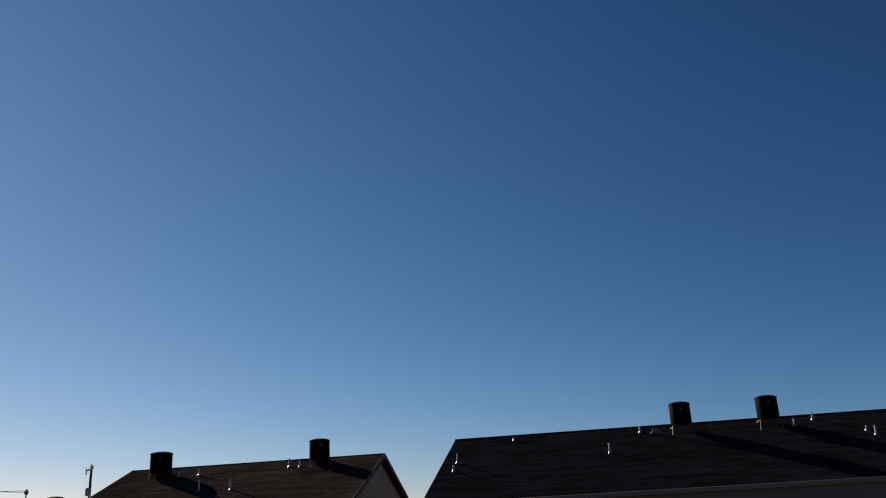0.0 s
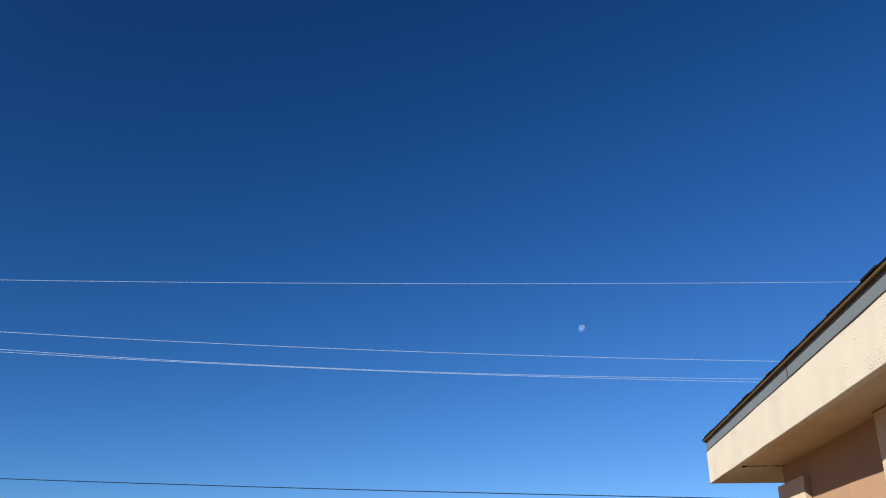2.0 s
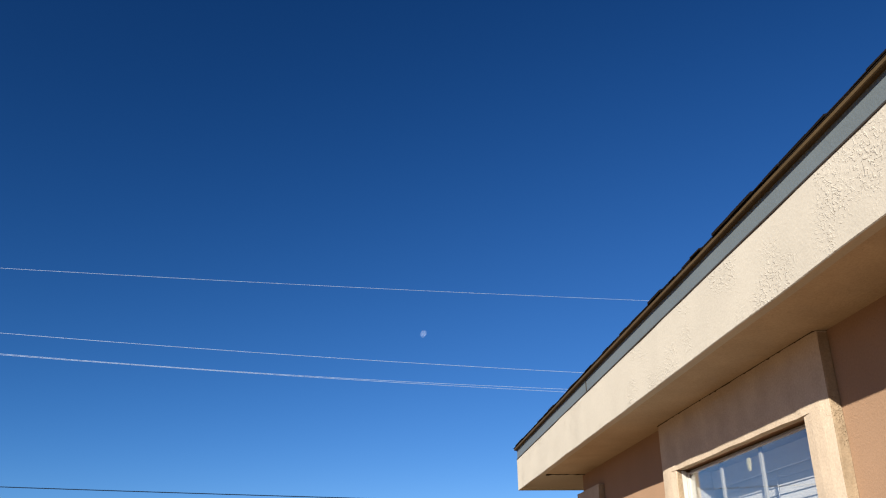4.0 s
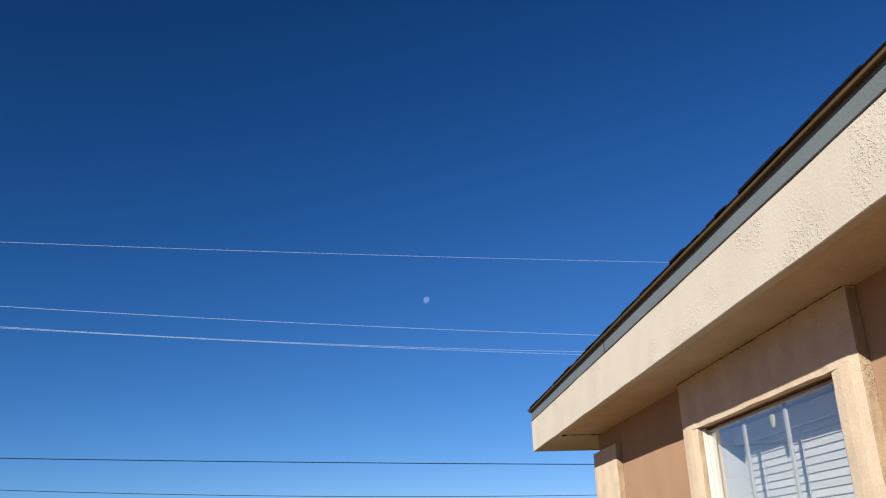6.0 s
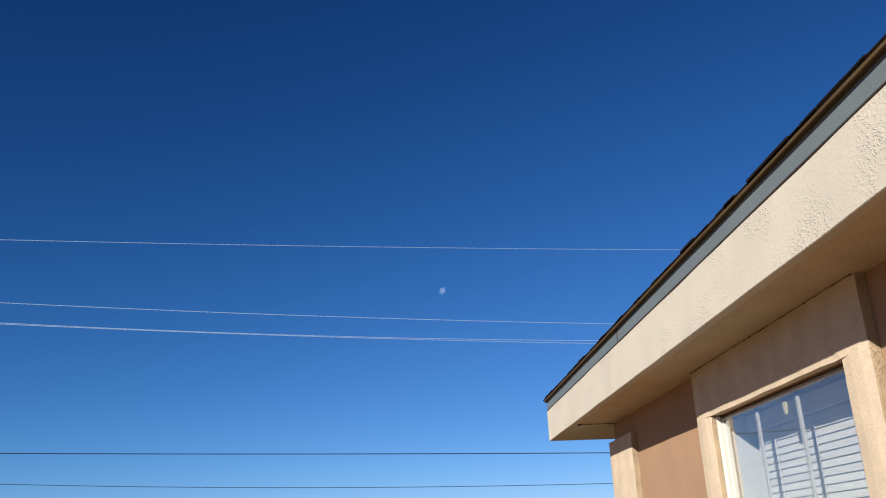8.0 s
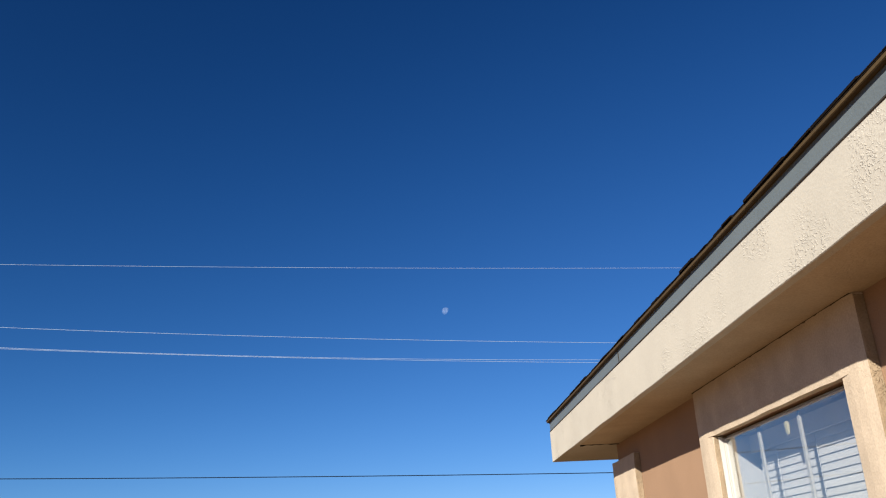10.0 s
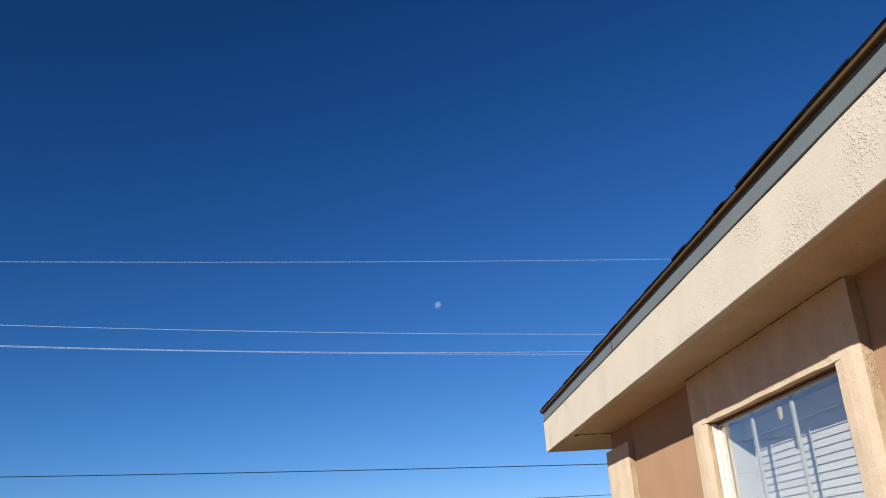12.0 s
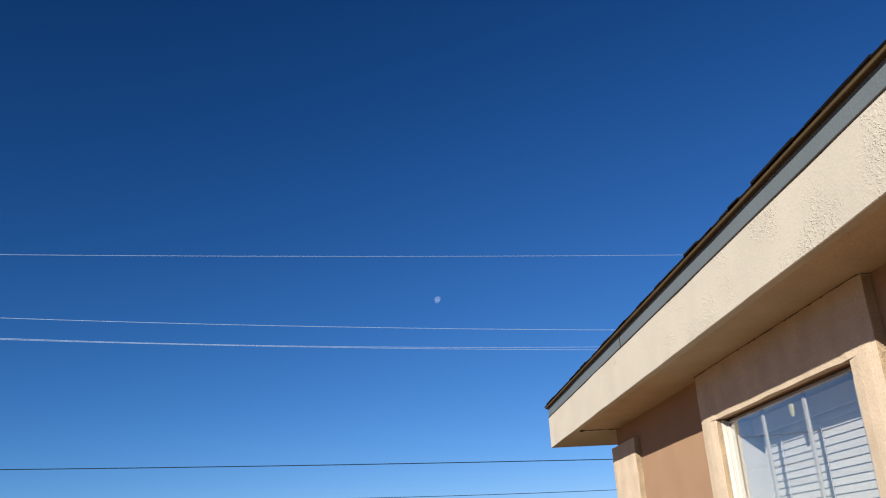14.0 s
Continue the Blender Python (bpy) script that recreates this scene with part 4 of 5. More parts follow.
tube(bm, [sd(1.06, LZ + 0.16), sd(1.14, LZ + 0.16), sd(1.28, LZ + 0.17), sd(1.46, LZ + 0.15), sd(1.60, LZ + 0.13)], [0.04, 0.075, 0.09, 0.07, 0.02], 12)
for v in bm.verts:
    v.co.z = LZ + 0.15 + (v.co.z - LZ - 0.15) * 0.5
lamp = part("lamp_head", bm, GRAY_METAL, pole, "gray cobra-head street light", smooth=True)
bm = bmesh.new()
tube(bm, [sd(1.22, LZ + 0.125), sd(1.34, LZ + 0.11), sd(1.48, LZ + 0.125)], [0.03, 0.05, 0.03], 10)
part("lens", bm, PORCELAIN, lamp, smooth=True)
bm = bmesh.new()
tube(bm, [(0.02, 0.02, EYE + 2.90), sd(0.26, EYE + 2.92)], 0.018, 6)
part("step_bolt", bm, RUST, pole)

def plain_pole(name, at, height, r0, r1, label, mat=OLD_WOOD, lean=(0, 0), turn=0.0, arm=None, transformer=False, group="poles of the line", top_insulator=True):
    p = thing(name, label, "utility pole", group, at=at, turn=turn)
    pole_body(p, height, r0, r1, mat, lean)
    if arm:
        bm = bmesh.new()
        beam(bm, (0.14, -1.22, arm), (0.14, 1.22, arm), 0.095, 0.125, 0.008)
        part("crossarm", bm, ARM_WOOD, p)
        for k in A_OFF.values():
            part("insulator", insulator(bmesh.new(), (0.14, k, arm + 0.062)), PORCELAIN, p, smooth=True)
        part("cutout", insulator(bmesh.new(), (0.14, -1.1, arm - 0.40), 0.34, 0.06), PORCELAIN, p, smooth=True)
    if top_insulator:
        part("insulator", insulator(bmesh.new(), (0, 0, height), 0.24), PORCELAIN, p, smooth=True)
    if transformer:
        bm = bmesh.new()
        lathe(bm, [(0.17, height - 2.25), (0.19, height - 2.2), (0.19, height - 1.72), (0.12, height - 1.62)], 18, (0.22, 0.36, 0))
        part("transformer", bm, CAN_GRAY, p, smooth=True)
    return p

CP = polar(70.48, 60.5)
D = A + DIR * 46.0
plain_pole("utility_pole", CP, HA, 0.17, 0.11, "distant wooden utility pole with crossarm behind a roof", arm=ARM_Z)
plain_pole("utility_pole", D, EYE + 6.80, 0.17, 0.11, "wooden utility pole hidden behind the stucco house", arm=EYE + 4.3)
P2 = polar(34.95, 42.0)
second = plain_pole("cable_pole", polar(35.42, 42.0), EYE + 5.12, 0.105, 0.068, "slim dark wooden pole carrying two cables", lean=(0.28, 0.197), group="cable poles", top_insulator=False)
for z, o in ((EYE + 3.75, 0.79), (EYE + 4.69, 0.93)):
    bm = bmesh.new()
    tube(bm, [(0.28 * o - 0.26, 0.197 * o, z), (0.28 * o + 0.26, 0.197 * o, z)], 0.02, 6)
    part("cable_clamp", bm, BLACK_WIRE, second)
FP = polar(63.6, 52.0)
EP = P2 + Vector((70.0, 0, 0))
plain_pole("cable_pole", FP, EYE + 2.9, 0.12, 0.08, "slim wooden pole behind the long roof", group="cable poles", top_insulator=False)
plain_pole("cable_pole", EP, EYE + 3.6, 0.12, 0.08, "slim wooden pole hidden behind the stucco house", group="cable poles", top_insulator=False)
BP = polar(122.07, 74.0)
plain_pole("utility_pole", BP, EYE + 6.15, 0.13, 0.09, "distant wooden pole with a crossarm and transformer", arm=EYE + 5.95, transformer=True, turn=-46)

def hang(bm, a, b, sag, r, steps=40):
    """A wire from a to b that hangs by sag in the middle."""
    a, b = Vector(a), Vector(b)
    tube(bm, [a.lerp(b, i / steps) - Vector((0, 0, 4 * sag * (i / steps) * (1 - i / steps))) for i in range(steps + 1)], r, 6)
    return bm

def wire(name, label, spans, r, mat, category="power line", group=""):
    bm = bmesh.new()
    for a, b, sag in spans:
        hang(bm, a, b, sag, r)
    return tagged(part(name, bm, mat, smooth=True), label, category, group)

up = Vector((0, 0, 1))
wire("power_line", "bright bare aluminium wire along the pole tops", [(CP + up * (HA + 0.22), A + up * (HA + 0.17), 0.60), (A + up * (HA + 0.17), D + up * (EYE + 6.82), 0.32)], 0.0037, ALU, group="wires of the line")
for key, z1, g in (("near", 4.47, 0.62), ("mid", 4.97, 0.86), ("far", 4.47, 0.53)):
    off = Vector((0.14, A_OFF[key], 0))
    wire("power_line", "bright bare aluminium wire between crossarms", [(CP + off + up * (ARM_Z + 0.21), A + off + up * (ARM_Z + 0.21), 0.62), (A + off + up * (ARM_Z + 0.21), D + off + up * (EYE + z1), g)], 0.0040, ALU, group="wires of the line")
for key, s, d0, d1 in (("near", -1, 0.55, 0.75), ("near", -1, 0.9, 1.0), ("far", 1, 1.25, 1.75), ("mid", 1, 0.25, 0.6)):
    off = Vector((0.14, A_OFF[key], 0)) + A + up * (ARM_Z + 0.20)
    way = (DIR if s > 0 else (CP - A).normalized())
    bm = tube(bmesh.new(), [off + way * d0 - up * 0.03 * d0, off + way * (d0 + d1) / 2 - up * 0.032 * d1, off + way * d1 - up * 0.035 * d1], [0.012, 0.026, 0.012], 8)
    tagged(part("wire_splice", bm, BLACK_WIRE if s > 0 else PALE_PORCELAIN, smooth=True), "splice sleeve on a bare wire", "wire splice", "splices on the wires")

wire("telephone_cable", "black cable strung past the slim pole", [(P2 + up * (EYE + 4.69), EP + up * (EYE + 2.98), 0.31)], 0.018, BLACK_WIRE, "cable", "cables of the slim pole")
wire("telephone_cable", "black cable strung low past the slim pole", [(P2 + up * (EYE + 3.75), EP + up * (EYE + 3.48), 1.25)], 0.012, BLACK_WIRE, "cable", "cables of the slim pole")
wire("telephone_cable", "gray wire from the slim pole over to the tall pole", [(P2 + up * (EYE + 4.69), A + up * (EYE + 2.90), 0.0), (A + up * (EYE + 2.88), FP + up * (EYE + 2.75), 0.0)], 0.005, GRAY_WIRE, "cable", "cables of the slim pole")
wire("telephone_cable", "thin gray drop wire to the low white building", [(P2 + up * (EYE + 3.75), polar(56.5, 46.5, EYE + 1.05), 0.0)], 0.0042, GRAY_WIRE, "cable", "cables of the slim pole")
bm = tube(bmesh.new(), [P2.lerp(A, u) + up * (EYE + 4.69 - 1.79 * u) for u in (0.605, 0.62, 0.635)], [0.02, 0.055, 0.02], 8)
tagged(part("wire_splice", bm, PALE_PORCELAIN, smooth=True), "pale splice sleeve on the gray wire", "wire splice", "splices on the wires")

# service drop to the long roof, and its leads at the weatherhead
drop_end = mast_top + Vector((0.33, 0.56, -0.20))
wire("service_drop", "black twisted service cable sagging to the roof mast", [(A + Vector(sd(-0.2, EYE + 4.14)), drop_end, 0.55)], 0.0125, BLACK_WIRE, "cable")
leads = thing("service_lead", "black loops of cable at the weatherhead", "cable", at=mast_top)
for o in (0.0, 0.10, 0.2):
    e = drop_end - mast_top
    cable_part([(0.03, 0.03, -0.02 - o * 0.5), (e.x * 0.4, e.y * 0.4, -0.12 - o), (e.x * 0.8, e.y * 0.8, -0.24 - o * 0.8), (e.x * 1.02, e.y * 1.02, e.z + 0.02 - o * 0.2)], 0.010, BLACK_WIRE, leads, "lead")
wire("guy_wire", "thin steel guy wire below the transformer", [(A + Vector(sd(0.2, EYE + 4.03)), A + Vector(sd(1.04, EYE + 2.88)), 0.0)], 0.007, GRAY_WIRE, "guy wire")
bm = tube(bmesh.new(), [A + Vector(sd(1.03, EYE + 2.90)), A + Vector(sd(1.07, EYE + 2.84)), A + Vector(sd(1.12, EYE + 2.77))], [0.012, 0.026, 0.012], 8)
tagged(part("guy_insulator", bm, PALE_PORCELAIN, smooth=True), "white strain insulator on a guy wire", "insulator")
wire("guy_wire", "thin steel guy wire running down to the ground", [(A + Vector(sd(1.12, EYE + 2.77)), A + Vector(sd(4.2, -0.05)), 0.0)], 0.0007, GRAY_WIRE, "guy wire")
m3 = polar(125.55, 61.2, EYE + 3.6)
wire("service_drop", "thin cable rising from the far weatherhead", [(m3, polar(134.0, 50.0, EYE + 4.3), 0.3)], 0.02, BLACK_WIRE, "cable")
wire("service_drop", "thin cable from the distant transformer pole", [(m3 + up * 0.1, polar(140.0, 60.0, EYE + 5.2), 0.5)], 0.014, GRAY_WIRE, "cable")

# ---- moon ----
bm = bmesh.new()
bmesh.ops.create_icosphere(bm, subdivisions=5, radius=13.6)
dark_side = Vector((0.80, 0.0, -0.60))            # only the lit part shows by day: the disc ends at the terminator
for v in bm.verts:
    v.co -= dark_side * max(0.0, v.co.dot(dark_side)) * 0.5
moon = tagged(part("moon", bm, MOON, smooth=True), "pale daytime gibbous moon in the blue sky", "moon", kind="structure")
moon.location = polar(-3.48, 3000 * math.cos(radians(17.04)), EYE + 3000 * math.sin(radians(17.04)))

# ---- far low buildings ----
def block(name, label, az0, az1, dist, el0, el1, mat, depth=10.0, category="building", windows=0, parapet=True, base=0.0, east=False):
    """A flat-roofed building whose front runs level with the street between two bearings, its top at el0 and el1 degrees."""
    a = polar(az0, dist)
    far = a.x / -math.sin(radians(az1)) if east else a.y / math.cos(radians(az1))
    b = polar(az1, far)
    za, zb = EYE + dist * math.tan(radians(el0)), EYE + far * math.tan(radians(el1))
    mid = (a + b) / 2
    back = Vector((-depth, 0, 0)) if east else Vector((0, depth, 0))
    h = thing(name, label, category, at=mid)
    bm = bmesh.new()
    lo = [bm.verts.new(c + up * base) for c in (a, b, b + back, a + back)]
    hi = [bm.verts.new(c) for c in (a + up * za, b + up * zb, b + back + up * zb, a + back + up * za)]
    for i in range(4):
        bm.faces.new((lo[i], lo[(i + 1) % 4], hi[(i + 1) % 4], hi[i]))
    bm.faces.new(hi), bm.faces.new(lo[::-1])
    wpart("wall", bm, mat, h)
    if parapet:
        bm = bmesh.new()
        d = back.normalized() * 0.12
        beam(bm, a + up * (za + 0.05) + d, b + up * (zb + 0.05) + d, 0.34, 0.12, 0.01)
        wpart("coping", bm, mat, h)
    for i in range(windows):
        c = a.lerp(b, (i + 0.5) / windows)
        w = (b - a).normalized() * 0.6
        bm = bmesh.new()
        q = back.normalized() * -0.03
        beam(bm, c - w + q + up * (za - 1.0), c + w + q + up * (za - 1.0), 0.06, 0.9, 0.01)
        wpart("window", bm, DARK_WINDOW, h)
    return h

# ribbed vault of the shed beyond the long roof
shed = thing("quonset_shed", "low white shed with a ribbed curved metal roof", "shed", at=polar(58.5, 60))
XS, YC, HALF, RISE = -52.3, 33.2, 1.7, 0.92
za = EYE + 62 * math.tan(radians(1.02))
steps, ribs, reach = 16, 64, 9.0
def vault(i, lift=0.0):
    v = i / steps
    return YC - HALF + 2 * HALF * v, za + (RISE + lift) * math.sin(math.pi * v) ** 0.7 if 0 < i < steps else za
bm = bmesh.new()
for rib in range(ribs):
    x0, x1 = XS - reach * rib / ribs, XS - reach * (rib + 1) / ribs
    prev = None
    for i in range(steps + 1):
        y, z = vault(i, 0.035 * (rib % 2))
        cur = [bm.verts.new((x, y, z)) for x in (x0, x1)]
        if prev:
            bm.faces.new((prev[0], prev[1], cur[1], cur[0]))
        prev = cur
wpart("roof", bm, WHITE_METAL, shed, "white ribbed metal vault")
bm = bmesh.new()
rings = []
for x in (XS - 0.01, XS - reach + 0.01):
    v = [bm.verts.new((x, *vault(i))) for i in range(steps + 1)]
    v += [bm.verts.new((x, YC + HALF, 0)), bm.verts.new((x, YC - HALF, 0))]
    bm.faces.new(v)
    rings.append(v)
for p, q in ((-2, steps), (-1, 0)):
    bm.faces.new((rings[0][p], rings[0][q], rings[1][q], rings[1][p]))
wpart("wall", bm, WHITE_METAL, shed)

block("slate_building", "long low slate-gray building with a flat roof", 63.0, 52.8, 48.7, 1.099, 0.98, SLATE_WALL, 4, windows=0, east=True)
block("white_building", "low white building with a sunlit parapet", 53.57, 50.05, 75, 1.08, 1.21, WHITE_WALL, 2.5, windows=0)
block("white_annex", "small white block beside the low building", 49.62, 49.15, 69, 1.21, 1.21, WHITE_WALL, 1.2)
block("slate_annex", "dark slate flat-roofed building with roof vents", 49.08, 46.7, 68, 1.11, 1.07, SLATE_WALL, 9, windows=3, east=True)
block("slate_wing", "dark slate flat-roofed wing below the white parapet", 52.65, 49.2, 60, 0.72, 0.69, SLATE_WALL, 5, windows=2, east=True)
awning = block("tan_canopy", "low tan metal canopy in front of the slate building", 52.3, 49.6, 55, 0.52, 0.52, TAN_ROOF, 3, "canopy", base=EYE + 55 * math.tan(radians(0.36)), parapet=False)
for az in (52.1, 49.9):
    bm = bmesh.new()
    tube(bm, [polar(az, 33.9 / math.cos(radians(az)), 0), polar(az, 33.9 / math.cos(radians(az)), EYE + 55 * math.tan(radians(0.37)))], 0.07, 8)
    wpart("canopy_post", bm, GALV, awning)
for az, el, d in ((48.0, 1.09, 70.2), (47.7, 1.09, 70.5), (55.9, 1.0, 53.4), (54.6, 0.98, 54.4)):
    vent_pipe(polar(az, d, EYE + d * math.tan(radians(el)) - 0.02), 0.35, "roof vents on the far buildings", 0.11, "pale metal vent on a flat roof")

# sign board on posts
sign = thing("sign_board", "plain brown-gray sign board on two posts", "sign", at=polar(46.38, 66))
a, b = polar(46.73, 66), polar(46.05, 66)
bm = bmesh.new()
beam(bm, a + up * (EYE + 66 * math.tan(radians(1.22))), b + up * (EYE + 66 * math.tan(radians(1.22))), 0.25, 66 * math.tan(radians(1.42)), 0.02)
wpart("panel", bm, SIGN_GRAY, sign)
for q in (a.lerp(b, 0.3), a.lerp(b, 0.7)):
    bm = bmesh.new()
    tube(bm, [q + up * 0, q + up * (EYE + 66 * math.tan(radians(0.9)))], 0.09, 8)
    wpart("post", bm, RUST, sign)
bm = bmesh.new()
beam(bm, a.lerp(b, 0.5) - a.normalized() * 0.14 + up * (EYE + 66 * math.tan(radians(0.56))), a.lerp(b, 0.5) - a.normalized() * 0.14 + up * (EYE + 66 * math.tan(radians(1.90))), 0.06, 0.03)
wpart("seam", bm, TRIM_DARK, sign)

# street lamps in the distance
def street_lamp(at, height, arm):
    p = thing("street_lamp", "distant dark street lamp on a tapered pole", "street lamp", "distant street lamps", at)
    bm = bmesh.new()
    tube(bm, [(0, 0, 0), (0, 0, height)], [0.11, 0.06], 8)
    part("pole", bm, TRIM_DARK, p)
    bm = bmesh.new()
    for s in arm:
        d = p.matrix_basis.translation.normalized().cross(up)
        beam(bm, (0, 0, height), d * s + up * (height + 0.05), 0.07, 0.07)
        beam(bm, d * s * 0.6 + up * (height + 0.05), d * s * 1.3 + up * (height + 0.05), 0.3, 0.14, 0.02)
    part("lamp_head", bm, TRIM_DARK, p)
for az, el, d, arm in ((45.74, 1.83, 80, (-0.55,)), (53.75, 1.88, 85, (-0.7,)), (38.19, 1.68, 140, (0.3,)), (37.08, 1.40, 130, (0.4, -0.4)), (59.4, 2.8, 170, (0.1,))):
    street_lamp(polar(az, d), EYE + d * math.tan(radians(el)), arm)

# red hip roofs
def hip_house(label, az0, az1, dist, el_eave, el_top, ridge_frac):
    a, b = polar(az0, dist), polar(az1, dist)
    mid = (a + b) / 2
    back = mid.normalized() * 10
    h = thing("red_roofed_house", label, "house", "red-roofed houses", at=mid)
    ze, zt = EYE + dist * math.tan(radians(el_eave)), EYE + (dist + 5) * math.tan(radians(el_top))
    r0, r1 = a.lerp(b, 0.5 - ridge_frac / 2) + back * 0.5 + up * zt, a.lerp(b, 0.5 + ridge_frac / 2) + back * 0.5 + up * zt
    e = [a + up * ze, b + up * ze, b + back + up * ze, a + back + up * ze]
    roof = shingled("roof", e[0], e[1], r0, r1, h, 14, RED_ROOF)
    shingled("back_roof", e[3], e[2], r0, r1, h, 8, RED_ROOF)
    shingled("hip", e[0], e[3], r0, r0 + back * 0.001, h, 10, RED_ROOF)
    shingled("hip", e[1], e[2], r1, r1 + back * 0.001, h, 10, RED_ROOF)
    bm = bmesh.new()
    c = [p.lerp((a + b + back) / 2 + up * p.z, 0.06) for p in e]
    lo = [bm.verts.new((p.x, p.y, 0)) for p in c]
    hi = [bm.verts.new((p.x, p.y, ze)) for p in c]
    for i in range(4):
        bm.faces.new((lo[i], lo[(i + 1) % 4], hi[(i + 1) % 4], hi[i]))
    bm.faces.new(hi)
    wpart("wall", bm, WALL_BEIGE, h)
    bm = bmesh.new()
    beam(bm, r0 + up * 0.04, r1 + up * 0.04, 0.3, 0.1, 0.02)
    wpart("ridge_cap", bm, RED_ROOF, h)
hip_house("distant house with a rust-red hip roof", 30.9, 25.9, 95, 0.28, 1.15, 0.24)
hip_house("distant house with a rust-red hip roof and small vent", 26.4, 20.8, 88, 0.16, 0.96, 0.30)

# ---- trees ----
def tree_meshes(seed, height, spread, rise):
    """A bare deciduous tree: tapered trunk, limbs, and a dense fan of fine twigs."""
    rnd = random.Random(seed)
    trunk, crown = bmesh.new(), bmesh.new()
    th = height * 0.2
    tube(trunk, [(0, 0, -0.1), (0.03, 0, th * 0.5), (0, 0.03, th)], [height * 0.045, height * 0.035, height * 0.032], 9)
    def grow(p, d, length, r, level):
        q = p + d * length
        mid = p.lerp(q, 0.5) + Vector((rnd.uniform(-1, 1), rnd.uniform(-1, 1), rnd.uniform(-1, 1))) * length * 0.06
        if level < 2:
            tube(trunk, [p, mid, q], [r, r * 0.8, r * 0.55], 6, caps=False)
        else:
            tube(crown, [p, mid, q] if level < 4 else [p, q], [r, r * 0.8, r * 0.55] if level < 4 else [r, r * 0.5], 3, caps=False)
        if level == 5:
            return
        for _ in range((0, 5, 5, 5, 6)[level]):
            tilt = rnd.uniform(0.2, 0.7)
            side = Vector((rnd.gauss(0, 1), rnd.gauss(0, 1), rnd.gauss(0, 0.7) + 0.2)).normalized()
            nd = (d * math.cos(tilt) + side * math.sin(tilt) + Vector((0, 0, rise))).normalized()
            grow(p.lerp(q, rnd.uniform(0.4, 1.0)), nd, length * rnd.uniform(0.62, 0.86), max(r * 0.5, 0.009), level + 1)
    for k in range(6):
        an = k * math.pi / 3 + rnd.uniform(-0.3, 0.3)
        t = rnd.uniform(0.35, 1.0) * spread
        grow(Vector((0, 0, th * rnd.uniform(0.75, 1.0))), Vector((math.cos(an) * t, math.sin(an) * t, 1)).normalized(), height * rnd.uniform(0.20, 0.26), height * 0.013, 1)
    tall = max(v.co.z for v in crown.verts)       # the crown rounds off: outer twigs keep within a broad egg
    broad = max(max(abs(v.co.x), abs(v.co.y)) for v in crown.verts)
    c = Vector((0, 0, tall * 0.56))
    for v in crown.verts:
        o = v.co - c
        k = Vector((o.x / broad, o.y / broad, o.z / (0.44 * tall))).length
        if k > 0.5:
            v.co = c + o * ((0.5 + 0.36 * math.tanh((k - 0.5) / 0.30)) / k)
    return trunk, crown

tree_kinds = []
for i, (seed, spread, rise) in enumerate(((3, 0.9, 0.10), (11, 0.75, 0.16), (23, 1.1, 0.06))):
    t = thing("bare_tree", "leafless gray-brown tree with a dense rounded crown of twigs", "tree", "leafless trees", at=(0, 0, 0))
    trunk, crown = tree_meshes(seed, 8.0, spread, rise)
    top = max(v.co.z for v in crown.verts)
    part("trunk", trunk, BARK, t)
    part("crown", crown, TWIG, t)
    tree_kinds.append((t, top))

rnd = random.Random(2)
placed = set()
for az, el, d, k, wide in ((56.75, 1.93, 160, 0, 1.0), (55.6, 1.75, 170, 2, 1.0), (54.5, 2.14, 155, 1, 1.0), (52.65, 1.85, 165, 2, 1.0), (51.65, 2.22, 150, 0, 1.0), (50.9, 1.95, 155, 1, 1.0), (47.8, 2.28, 140, 0, 1.1), (41.85, 1.65, 160, 2, 1.1), (40.9, 2.20, 130, 1, 1.0), (39.9, 2.73, 128, 0, 1.05), (34.3, 2.12, 130, 1, 1.1), (26.7, 1.28, 150, 2, 0.8), (26.1, 1.15, 155, 0, 0.8), (44.4, 1.40, 190, 1, 1.0), (36.0, 1.10, 210, 2, 1.1), (32.1, 0.80, 210, 0, 1.1)):
    src, top = tree_kinds[k]
    h = (EYE + d * math.tan(radians(el))) * 1.08
    s = h / top
    m = pose(*polar(az, d), 0, 0, rnd.uniform(0, 360))
    if k in placed:
        ob = copy_thing(src, m)
    else:
        placed.add(k)
        ob = src
        ob.matrix_basis = m
    ob.scale = (s * wide * 0.78, s * wide * 0.78, s)

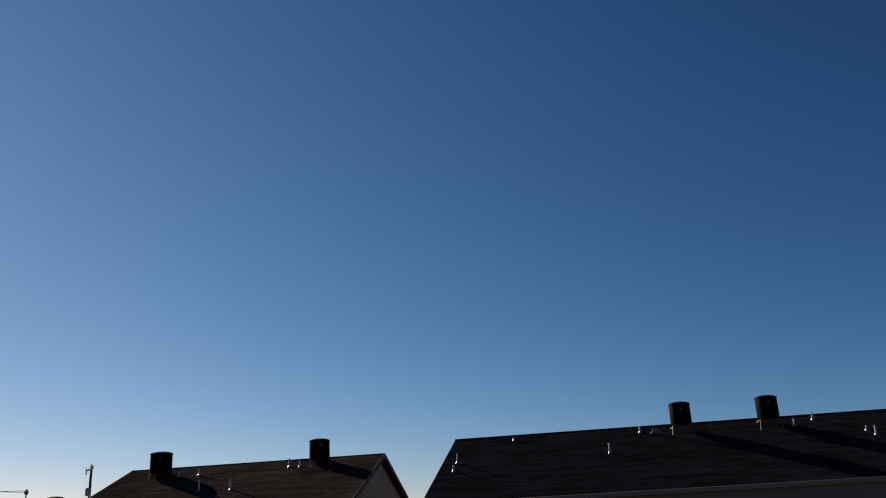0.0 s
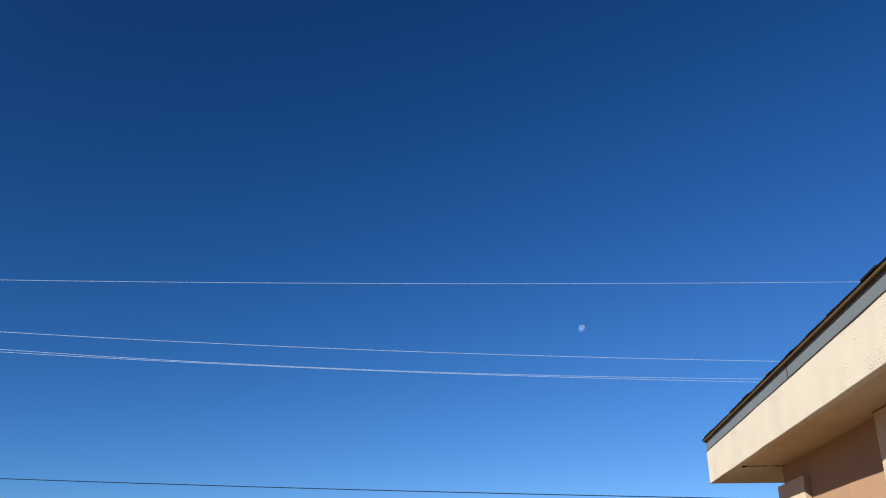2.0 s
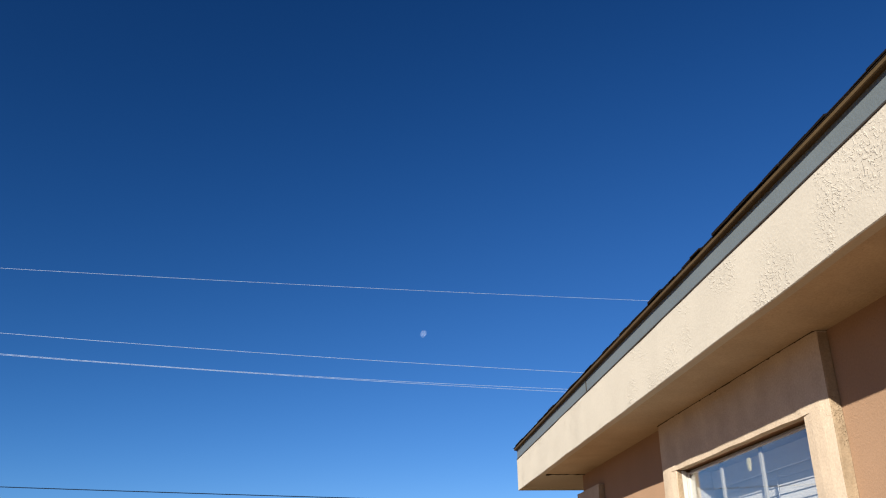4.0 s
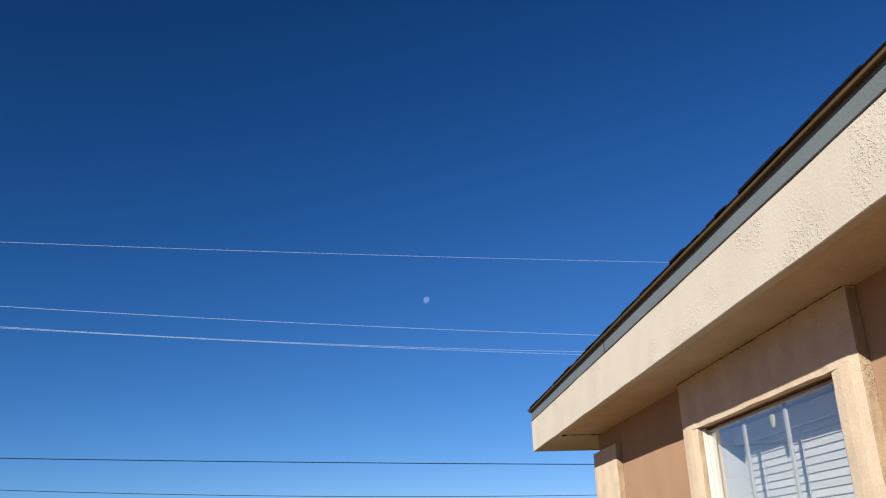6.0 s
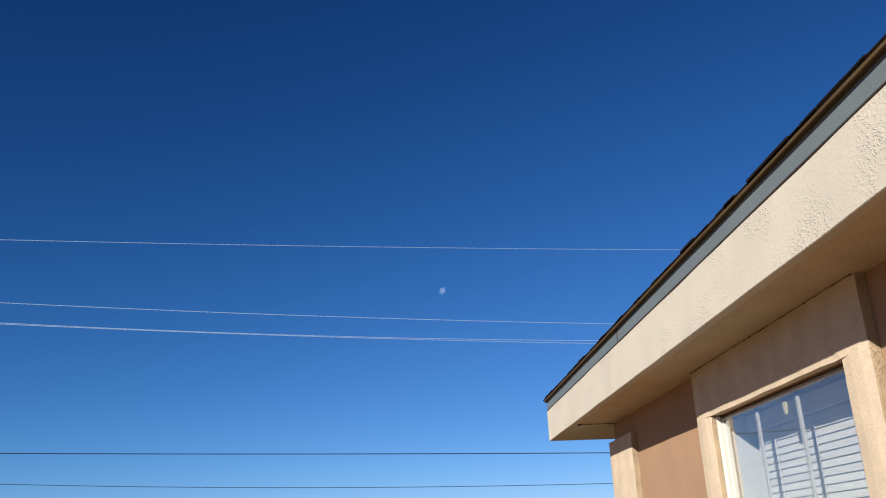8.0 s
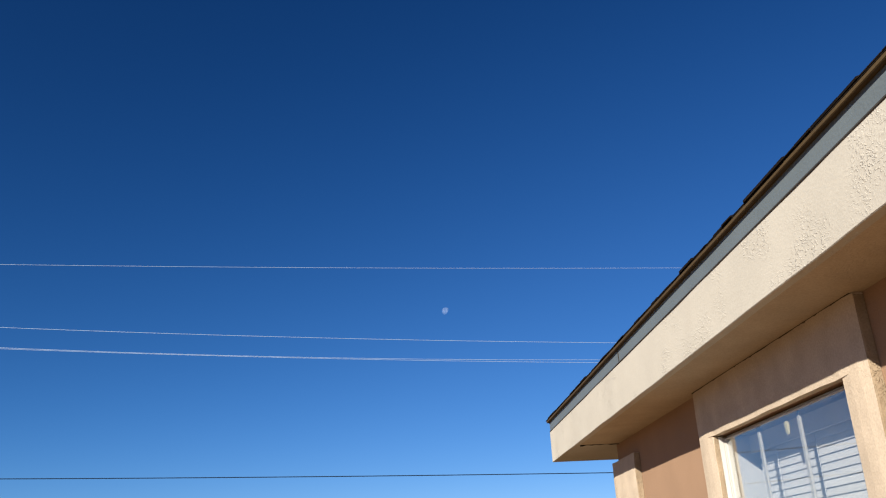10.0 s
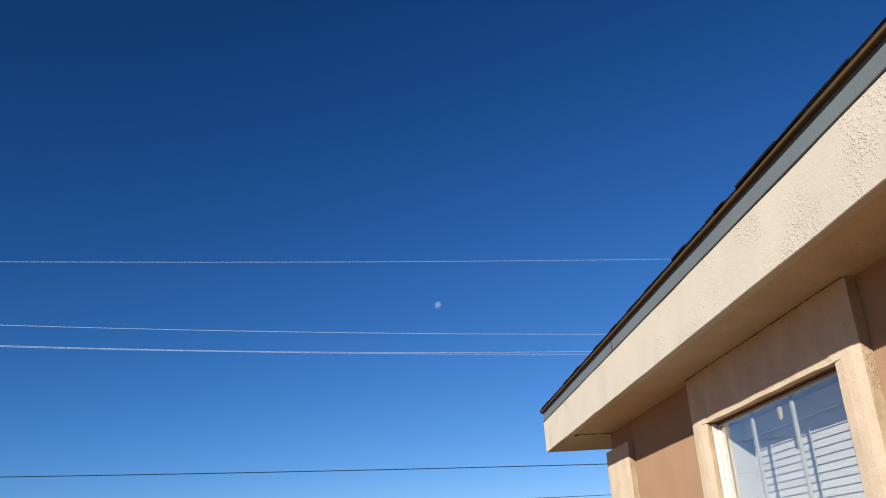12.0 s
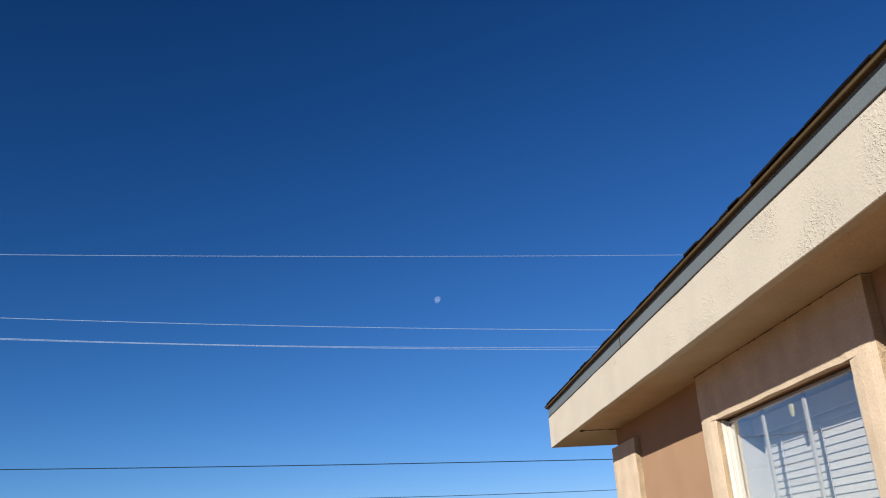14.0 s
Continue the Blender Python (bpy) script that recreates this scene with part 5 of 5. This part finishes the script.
def juniper(az, el, d, width, seed):
    """A dark evergreen of many small overlapping sprays with an uneven outline."""
    h = EYE + d * math.tan(radians(el))
    t = thing("juniper", "dark dense evergreen shrub tree", "tree", "evergreens", at=polar(az, d))
    rnd = random.Random(seed)
    bm = tube(bmesh.new(), [(0, 0, -0.1), (0, 0, h * 0.8)], [0.16, 0.04], 7)
    part("trunk", bm, BARK, t)
    bm = bmesh.new()
    for _ in range(1500):
        z = rnd.uniform(0.08, 1.0)
        rr = width * (1 - z ** 3) ** 0.5 * rnd.uniform(0.4, 1.0) * (1 + 0.2 * math.sin(z * 9 + seed))
        an = rnd.uniform(0, 2 * math.pi)
        c = Vector((math.cos(an) * rr, math.sin(an) * rr, z * h))
        q = [c + Vector((rnd.gauss(0, 0.14), rnd.gauss(0, 0.14), rnd.gauss(0.05, 0.16))) for _ in range(3)]
        bm.faces.new([bm.verts.new(p) for p in q])
    part("crown", bm, JUNIPER, t)
juniper(45.25, 1.05, 110, 0.8, 1)
juniper(43.6, 0.80, 110, 1.5, 2)
juniper(30.4, 0.98, 110, 1.2, 3)

# ---- shingles along the near eave, piece by piece ----
kinds = []
for i in range(6):
    w, thick = (0.08, 0.11, 0.14, 0.17, 0.095, 0.125)[i], (0.004, 0.008, 0.005, 0.010, 0.006, 0.004)[i]
    bm = bmesh.new()
    box(bm, 0, 0.16, 0, w, 0, thick)
    for v in bm.verts:
        v.co.z += v.co.x * SL
        v.co.x -= 0.004 * noise.noise((i * 3.1, v.co.y * 9, 0))
    me = bpy.data.meshes.new("shingle")
    bm.to_mesh(me)
    bm.free()
    me.materials.append(SHINGLE)
    kinds.append((me, w))
rnd = random.Random(9)
inv = Vector((XB, YW, 0))
for course in range(3):
    y = 0.7 + 0.1 * course
    while y < YE - 0.02:
        me, w = rnd.choice(kinds)
        ob = new("shingle", me)
        ob.parent = house
        ob.location = Vector((XF - 0.021 + 0.135 * course + rnd.uniform(-0.004, 0.002), y, ZD + 0.0110 + 0.135 * SL * course + 0.003 + rnd.uniform(0, 0.002))) - inv
        y += w + 0.002
# starter strip under the first course
bm = bmesh.new()
box(bm, XF - 0.018, XF + 0.1, YS, YE + 0.035, ZD + 0.0105, ZD + 0.0135)
wpart("starter_strip", bm, SHINGLE, house)
